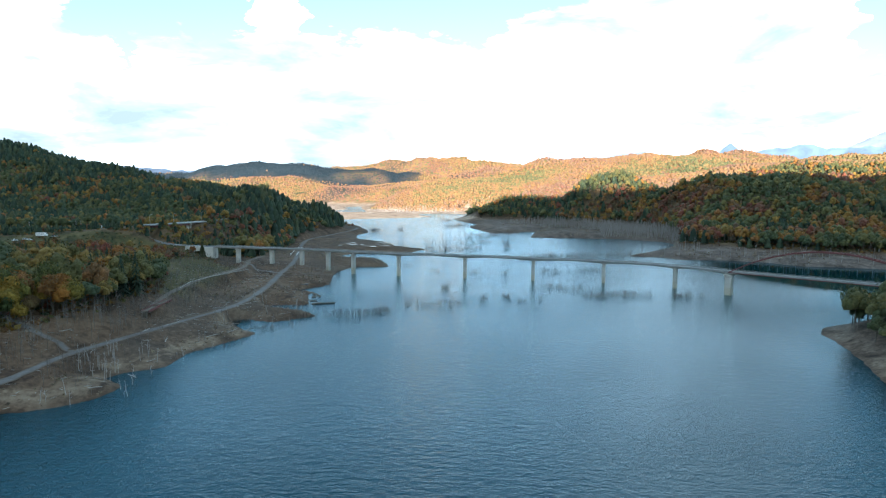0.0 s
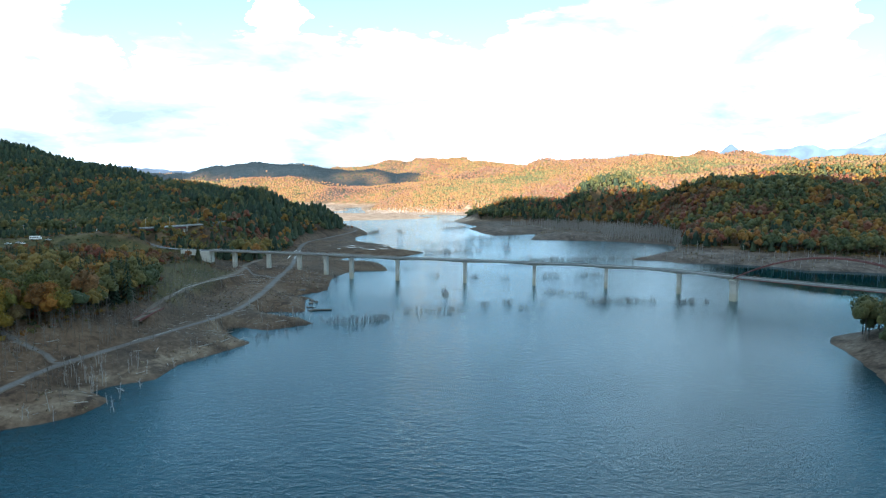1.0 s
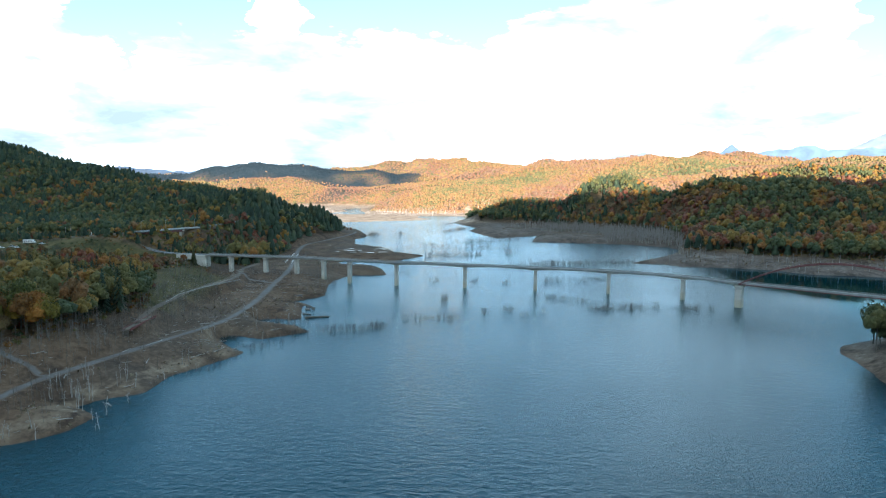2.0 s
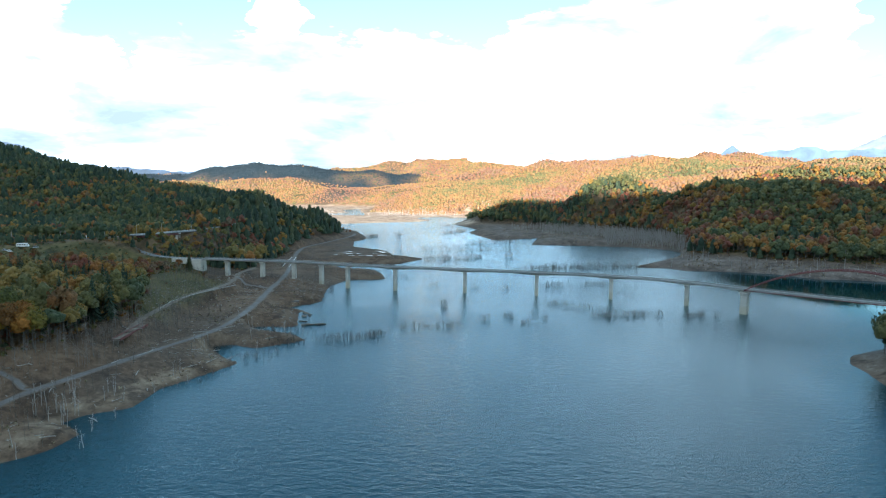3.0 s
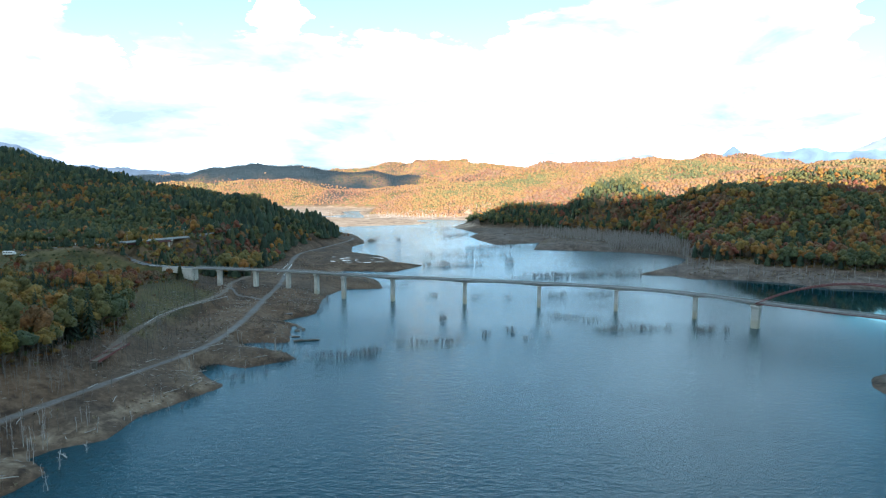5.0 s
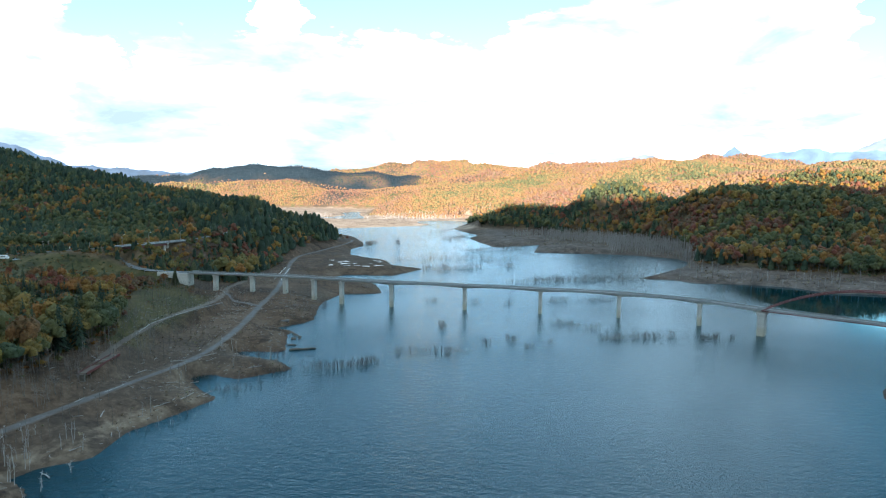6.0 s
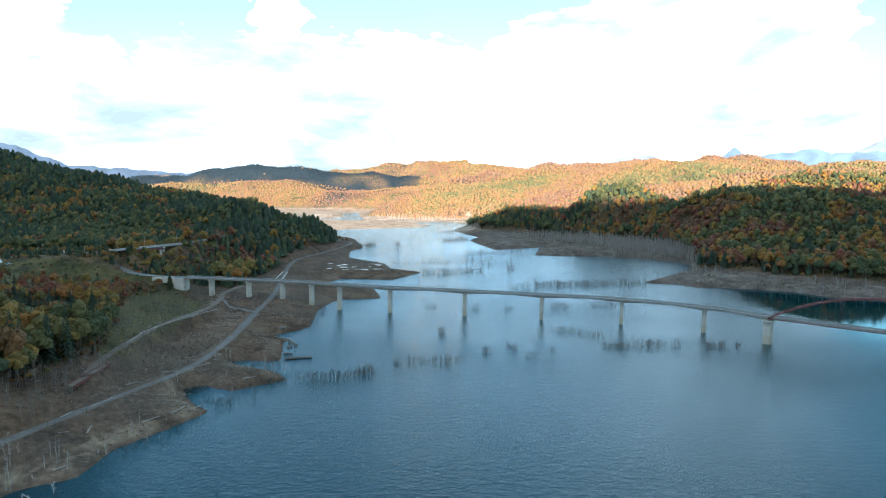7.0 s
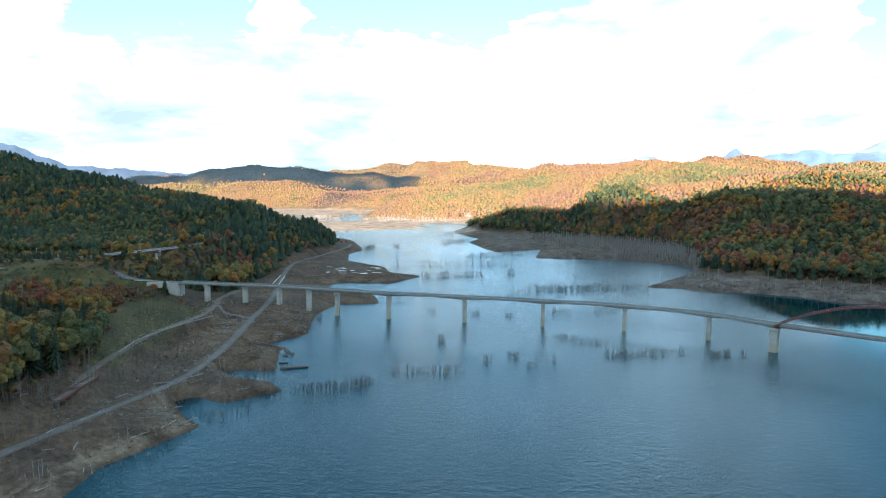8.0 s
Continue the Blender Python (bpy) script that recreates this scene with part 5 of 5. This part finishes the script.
def parked_car(x, y, turn, paint, label):
    z = float(height(np.array([x]), np.array([y]))[0])
    root = tagged(new("parked_car"), label, "car", "vehicles on the field")
    bm = bmesh.new()
    shell(bm, [(-2.2, 0.3), (2.2, 0.3), (2.25, 0.65), (1.2, 0.88), (-2.1, 0.92), (-2.25, 0.7)], 0.86, 0.06)
    part("body", bm, paints[paint], root)
    bm = bmesh.new()
    shell(bm, [(-1.9, 0.921), (1.15, 0.881), (0.35, 1.42), (-1.3, 1.45)], 0.78, 0.16)
    part("windows", bm, dark_glass, root, "dark glazed cabin")
    bm = bmesh.new()
    shell(bm, [(-1.35, 1.40), (0.4, 1.37), (0.25, 1.50), (-1.2, 1.52)], 0.66, 0.05)
    part("roof", bm, paints[paint], root)
    wheels(root, (-1.35, 1.4), 0.86, 0.32)
    root.matrix_basis = pose(x, y, z + 0.05, 0, 0, turn)


def camper(x, y, turn):
    z = float(height(np.array([x]), np.array([y]))[0])
    root = tagged(new("camper_coach"), "long white camper coach parked on the grass field", "coach", "vehicles on the field")
    bm = bmesh.new()
    shell(bm, [(-4.4, 0.5), (4.1, 0.5), (4.4, 0.9), (4.25, 1.7), (3.3, 3.0), (2.9, 3.2), (-4.3, 3.25), (-4.45, 2.9)], 1.2, 0.1)
    part("body", bm, white_paint, root)
    for s in (-1, 1):
        for x0 in (-3.3, -1.6, 0.1, 1.8):
            bm = bmesh.new()
            box(bm, (1.2, 0.05, 0.7), (x0, s * 1.145, 1.75), 0, 0.02)
            part("window", bm, dark_glass, root)
    bm = bmesh.new()
    box(bm, (0.06, 2.0, 0.95), (3.86, 0, 1.75), 0, 0.02)
    part("windscreen", bm, dark_glass, root)
    wheels(root, (-2.7, 2.9), 1.2, 0.48)
    root.matrix_basis = pose(x, y, z + 0.05, 0, 0, turn)


camper(-366, 490, 12)
parked_car(-381, 478, 20, "white", "small white car parked on the grass field")
parked_car(-374, 481, 15, "silver", "silver car parked beside the white coach")
parked_car(-368, 478, -20, "white", "white car parked nose to the gravel")
parked_car(-352, 486, 70, "silver", "grey car parked at the end of the row")


def white_post(x, y, tall):
    z = float(height(np.array([x]), np.array([y]))[0])
    root = tagged(new("marker_post"), "white painted marker post in the grass", "post", "posts on the field")
    bm = bmesh.new()
    box(bm, (0.35, 0.35, tall), (0, 0, -0.2), 0, 0.05)
    part("post", bm, white_paint, root)
    bm = bmesh.new()
    box(bm, (0.9, 0.2, 0.8), (0, 0, tall - 0.2), 0, 0.05)
    part("panel", bm, white_paint, root)
    root.matrix_basis = pose(x, y, z, 0, 0, 10)


white_post(-332, 520, 2.4)
white_post(-312, 512, 1.6)


# ---- along the old road ----
def rail_run(a, c, label, mat, tall=0.9, gap=4.0, concrete_base=False):
    """A straight run of guard rail on posts."""
    a, c = Vector(a), Vector(c)
    root = tagged(new("guard_rail"), label, "guard rail")
    root.location = a
    run = c - a
    n = max(2, int(run.length / gap))
    for k in range(n + 1):
        q = run * (k / n)
        part("post", tube(bmesh.new(), q - Vector((0, 0, 0.5)), q + Vector((0, 0, tall)), 0.09, 0.08, 5), mat, root)
    bm = bmesh.new()
    side = Vector((run.y, -run.x, 0)).normalized() * 0.1
    tube(bm, Vector((0, 0, tall - 0.15)) + side, run + Vector((0, 0, tall - 0.15)) + side, 0.16, 0.16, 4)
    part("beam", bm, mat, root)


for s, ends in ((-1, ((-155, 524), (-169, 592))), (1, ((-162, 528), (-174, 596)))):
    pts = surface(list(ends))
    rail_run((ends[0][0] + 0, ends[0][1], 6.5), (ends[1][0], ends[1][1], 6.4), "white railing of the old road bridge", white_paint, 1.1, 5.0)
UP = surface([(-158, 405), (-163, 385), (-167, 362), (-169, 341), (-164, 318)])
for a, c in zip(UP, UP[1:]):
    rail_run((a[0] + 3.6, a[1], a[2]), (c[0] + 3.6, c[1], c[2]), "low white rail along the upper track", deck_concrete, 0.55, 6.0)

# red footbridge at the end of the upper track
foot = tagged(new("red_footbridge"), "short red steel bridge on a concrete pier", "bridge")
fl = [Vector((-149.5, 284, 12.1)).lerp(Vector((-147.5, 259, 11.6)), k / 8) for k in range(9)]
sweep("deck", fl, [(-1.6, -0.3), (-1.6, 0.0), (1.6, 0.0), (1.6, -0.3)], dirt, foot)
for s in (-1, 1):
    sweep("side_girder", fl, [(1.7 * s - 0.1, -0.6), (1.7 * s - 0.1, 0.45), (1.7 * s + 0.1, 0.45), (1.7 * s + 0.1, -0.6)], red_steel, foot, "faded red side girder")
for k in (0, 5, 8):
    q = fl[k]
    base = float(height(np.array([q.x]), np.array([q.y]))[0]) - 1.5
    bm = bmesh.new()
    box(bm, (1.8, 1.0, max(q.z - 0.3 - base, 0.6)), (q.x, q.y, base), 0, 0.08)
    part("pier", bm, bark, foot, "weathered grey pier")

# concrete pad and low walls of a vanished building
pz = float(np.min(height(np.array([-121, -111, -112, -120]), np.array([402, 402, 394, 394])))) + 0.3
bm = bmesh.new()
box(bm, (12, 9, 1.2), (-116, 398, pz - 1.0), radians(14), 0.1)
pad = tagged(part("concrete_pad", bm, asphalt, None), "grey concrete slab of a vanished building on the mud", "concrete slab")
bm = bmesh.new()
box(bm, (0.4, 5, 1.0), (-123, 394, pz - 0.3), radians(14), 0.05)
tagged(part("broken_wall", bm, white_paint, None), "short white remnant wall beside the slab", "wall")


# ---- driftwood, floating logs and pools ----
def log_thing(name, x, y, z, length, girth, turn, tilt, mat, label, category="log", limbs=3):
    r = random.Random(int(x * 13 + y * 7))
    root = tagged(new(name), label, category, "driftwood on the shore")
    bm = bmesh.new()
    p, w = Vector((-length / 2, 0, 0)), girth
    for k in range(4):
        q = Vector((-length / 2 + length * (k + 1) / 4, r.uniform(-0.04, 0.04) * length, r.uniform(0, 0.03) * length))
        tube(bm, p, q, w, w * 0.85, 7)
        p, w = q, w * 0.85
    part("stem", bm, mat, root)
    for k in range(limbs):
        bm = bmesh.new()
        a = Vector((length * r.uniform(-0.3, 0.45), 0, girth * 0.5))
        tube(bm, a, a + Vector((r.uniform(0.2, 0.8), r.choice((-1, 1)) * r.uniform(0.5, 1.2), r.uniform(0.3, 1.0))) * length * 0.14, girth * 0.35, girth * 0.12, 4)
        part("branch", bm, mat, root)
    root.matrix_basis = pose(x, y, z, 0, tilt, turn)


LOGS = [(-122, 274, 7, 20), (-135, 258, 9, 65), (-128, 296, 8, 10), (-119, 307, 6, 40), (-108, 262, 7, 70), (-113, 252, 6, 50), (-128, 240, 5, 110), (-104, 268, 8, 60), (-117, 284, 6, 20), (-96, 302, 6, 30),
        (-140, 246, 5, 80), (-150, 262, 7, 10), (-138, 282, 6, 65), (-121, 202, 5, 150), (-124, 184, 6, 20), (-160, 222, 6, 40)]
for x, y, ln, a in LOGS:
    z = max(0.1, float(height(np.array([x]), np.array([y]))[0]))
    log_thing("driftwood_log", x, y, z + 0.2, ln, 0.2, a, -3, pale_wood, "bleached driftwood log lying on the brown shore")
rr = random.Random(8)
for k in range(36):
    x, y = rr.uniform(-172, -95), rr.uniform(185, 440)
    z = float(height(np.array([x]), np.array([y]))[0])
    if z < 0.4 or along(np.array([x]), np.array([y]), MAIN_ROAD)[0][0] < 4:
        continue
    log_thing("driftwood_log", x, y, z + 0.12, rr.uniform(2.5, 6), 0.13, rr.uniform(0, 180), rr.uniform(-4, 4), rr.choice((pale_wood, deadwood)), "grey driftwood log lying on the brown shore", limbs=2)
log_thing("floating_raft_log", -85, 340, 0.15, 13.5, 0.75, 16, 0, bark, "long dark log floating by the shore", "log", 1)
log_thing("floating_raft_log", -93, 348, 0.1, 4.5, 0.7, 6, 0, bark, "short dark log floating by the shore", "log", 1)


def boulder(x, y, size):
    r = random.Random(int(x * 3 + y))
    bm = bmesh.new()
    bmesh.ops.create_icosphere(bm, subdivisions=2, radius=size)
    for v in bm.verts:
        v.co *= 1 + 0.3 * noise.noise(v.co * 0.9 / size + Vector((x, y, 0)))
        v.co.z *= 0.55
    ob = part("boulder", bm, bark, None)
    ob.location = (x, y, max(0.1, float(height(np.array([x]), np.array([y]))[0])))
    tagged(ob, "dark boulder at the water's edge", "rock", "boulders by the inlet")


for x, y, s in ((-96, 361, 1.7), (-94, 366, 1.3), (-97, 369, 1.5), (-99, 372, 1.2), (-93, 362, 0.9)):
    boulder(x, y, s)


def pool(x, y, a, c, turn):
    r = random.Random(int(x + y))
    z = float(height(np.array([x]), np.array([y]))[0])
    n = 26
    rim = [(math.cos(6.283 * k / n), math.sin(6.283 * k / n), 1 + 0.75 * noise.noise(Vector((math.cos(6.283 * k / n) * 1.6 + x, math.sin(6.283 * k / n) * 1.6, 0)))) for k in range(n)]
    ob = mesh_object("pool", [(0, 0, 0)] + [(a * u * k, c * v * k, 0) for u, v, k in rim], [(0, 1 + k, 1 + (k + 1) % n) for k in range(n)], still_water)
    ob.matrix_basis = pose(x, y, z + 0.35, 0, 0, turn)
    tagged(ob, "shallow pool shining on the mud flat", "pool", "pools on the flat")


still_water, t, b = material("still_water")
b.inputs["Base Color"].default_value = (0.05, 0.06, 0.06, 1)
b.inputs["IOR"].default_value = 1.333
t.links.new(ramp(t, noise_tex(t, world_pos(t), 0.8, 3.0), [(0.3, (0.02,) * 3), (0.7, (0.09,) * 3)]), b.inputs["Roughness"])
for k in range(15):
    pool(-150 + 60 * rr.random(), 615 + 62 * rr.random(), rr.uniform(1.5, 5.5), rr.uniform(1.5, 4.0), rr.uniform(-20, 20))

# ---- single dead trees by the western shore ----
snag_meshes = [limb_mesh("stem", 5.0 + 0.7 * k, 0.15 + 0.01 * k, 1.5, 300 + k, pale_wood if k % 3 == 0 else deadwood, 5) for k in range(8)]
for k in range(150):
    x, y = rr.uniform(-160, -70), rr.uniform(168, 330)
    d = -float(poly_distance(np.array([x]), np.array([y]), LAKE)[0])
    if not -9 < d < 9 or along(np.array([x]), np.array([y]), MAIN_ROAD)[0][0] < 4:
        continue
    z = max(-1.0, float(height(np.array([x]), np.array([y]))[0]))
    ob = new("dead_tree", rr.choice(snag_meshes))
    s = rr.uniform(0.35, 0.85)
    ob.matrix_basis = pose(x, y, z, rr.uniform(-8, 8), rr.uniform(-8, 8), rr.uniform(0, 360)) @ Matrix.Scale(s, 4)
    tagged(ob, "bleached dead tree standing at the water's edge" if ob.data.materials[0] == pale_wood else "grey dead tree standing at the water's edge", "dead tree", "dead trees on the shore")
for k in range(30):
    x, y = -122 - rr.uniform(0, 22), 196 + rr.uniform(0, 26)
    z = float(height(np.array([x]), np.array([y]))[0])
    if z < 0:
        continue
    ob = new("dead_tree", rr.choice(snag_meshes))
    ob.matrix_basis = pose(x, y, z, rr.uniform(-3, 3), rr.uniform(-3, 3), rr.uniform(0, 360)) @ Matrix.Diagonal((0.6, 0.6, rr.uniform(0.6, 1.05), 1))
    tagged(ob, "tall grey leafless trunk in a small stand", "dead tree", "dead trees on the shore")

A0, A1 = (-240, 469.0, 20.05), (-212, 466.6, 19.9)
rail_run(A0, A1, "grey guard rail along the bridge approach", rail_metal, 0.9, 5.0)


# sticks and branches strewn over the drained banks
x, y = scatter(-190, -85, 165, 480, 3.0, 97)
d = -poly_distance(x, y, LAKE)
keep = (d > 0.8) & (along(x, y, MAIN_ROAD)[0] > 3.2) & (poly_distance(x, y, TERRACE) < 6) & (r6.rand(len(x)) < np.clip(0.35 + vnoise(x, y, 30, 3) + np.where(d < 8, 0.3, 0), 0, 0.9))
x, y = x[keep], y[keep]


def stick(r):
    out, ln = [], r.uniform(0.8, 2.6)
    for ang, z0 in ((0.0, 0.05), (r.uniform(-0.9, 0.9), 0.12)):
        c, s = math.cos(ang) * ln / 2, math.sin(ang) * ln / 2
        w = 0.055
        for up_, side_ in ((0, w), (w, 0)):
            out.append([(-c + s * 0, -s - side_, z0 - up_), (c, s - side_, z0 - up_ + 0.15), (c, s + side_, z0 + up_ + 0.15), (-c, -s + side_, z0 + up_)])
        ln *= 0.6
    return np.array(out, float)


stand("stick_litter", np.stack([x, y, height(x, y) + 0.06], -1), r6.uniform(0.5, 1.3, len(x)), [stick(r6) for _ in range(12)], pale_wood, "bleached sticks and branches strewn on the mud", "driftwood", 11)

# bare trees along the edge of the near woods
bare_meshes = [limb_mesh("stem", 7.5 + 0.6 * k, 0.13, 2.6, 400 + k, sapling_bark, 16) for k in range(6)]
made = 0
while made < 60:
    x, y = rr.uniform(-195, -130), rr.uniform(190, 345)
    e = float(poly_distance(np.array([x]), np.array([y]), TERRACE)[0])
    if not -16 < e < 6 or along(np.array([x]), np.array([y]), UPPER_ROAD)[0][0] < 3 or along(np.array([x]), np.array([y]), MAIN_ROAD)[0][0] < 5:
        continue
    z = float(height(np.array([x]), np.array([y]))[0])
    ob = new("bare_tree", rr.choice(bare_meshes))
    ob.matrix_basis = pose(x, y, z, rr.uniform(-5, 5), rr.uniform(-5, 5), rr.uniform(0, 360)) @ Matrix.Diagonal((0.8, 0.8, rr.uniform(0.6, 1.1), 1))
    tagged(ob, "leafless grey tree at the edge of the woods", "tree", "bare trees by the woods")
    made += 1

# young trees and shrubs by the bridge end
near_tree(-208, 451, float(height(np.array([-208.0]), np.array([451.0]))[0]), True, 0.3, 1.15)
near_tree(-214, 446, float(height(np.array([-214.0]), np.array([446.0]))[0]), False, 0.95, 0.55)
for k in range(46):
    conifer = k < 14
    x, y = (rr.uniform(-248, -216), rr.uniform(418, 440)) if conifer else (rr.uniform(-345, -232), rr.uniform(398, 446))
    z = float(height(np.array([x]), np.array([y]))[0])
    near_tree(x, y, z, conifer, 0.5, rr.uniform(0.32, 0.55) if conifer else rr.uniform(0.4, 0.65))

for x, y, size in ((-180, 912, 0.62), (-187, 918, 0.5), (-193, 924, 0.66)):
    bush = near_tree(x, y, float(height(np.array([x]), np.array([y]))[0]), False, 0.3, size)
    tagged(bush, "small round brown tree at the end of the old road", "tree", "trees by the old road")

# undergrowth at the feet of the woods
x, y = scatter(-440, -190, 470, 720, 3.2, 98)
keep = wooded(x, y) & (r6.rand(len(x)) < 0.75)
xa, ya = x[keep], y[keep]
x, y = scatter(200, 470, 545, 760, 4.0, 99)
keep = wooded(x, y) & (poly_distance(x, y, WOODS_RIGHT) < 45) & (r6.rand(len(x)) < 0.7)
xa, ya = np.concatenate([xa, x[keep]]), np.concatenate([ya, y[keep]])
x, y = scatter(-330, -150, 190, 470, 3.4, 100)
keep = wooded(x, y) & (r6.rand(len(x)) < 0.6)
xa, ya = np.concatenate([xa, x[keep]]), np.concatenate([ya, y[keep]])
strew("undergrowth", xa, ya, r6.uniform(1.2, 3.4, len(xa)), leaf_mat, "rust and olive undergrowth below the trees", "shrubs", 12)
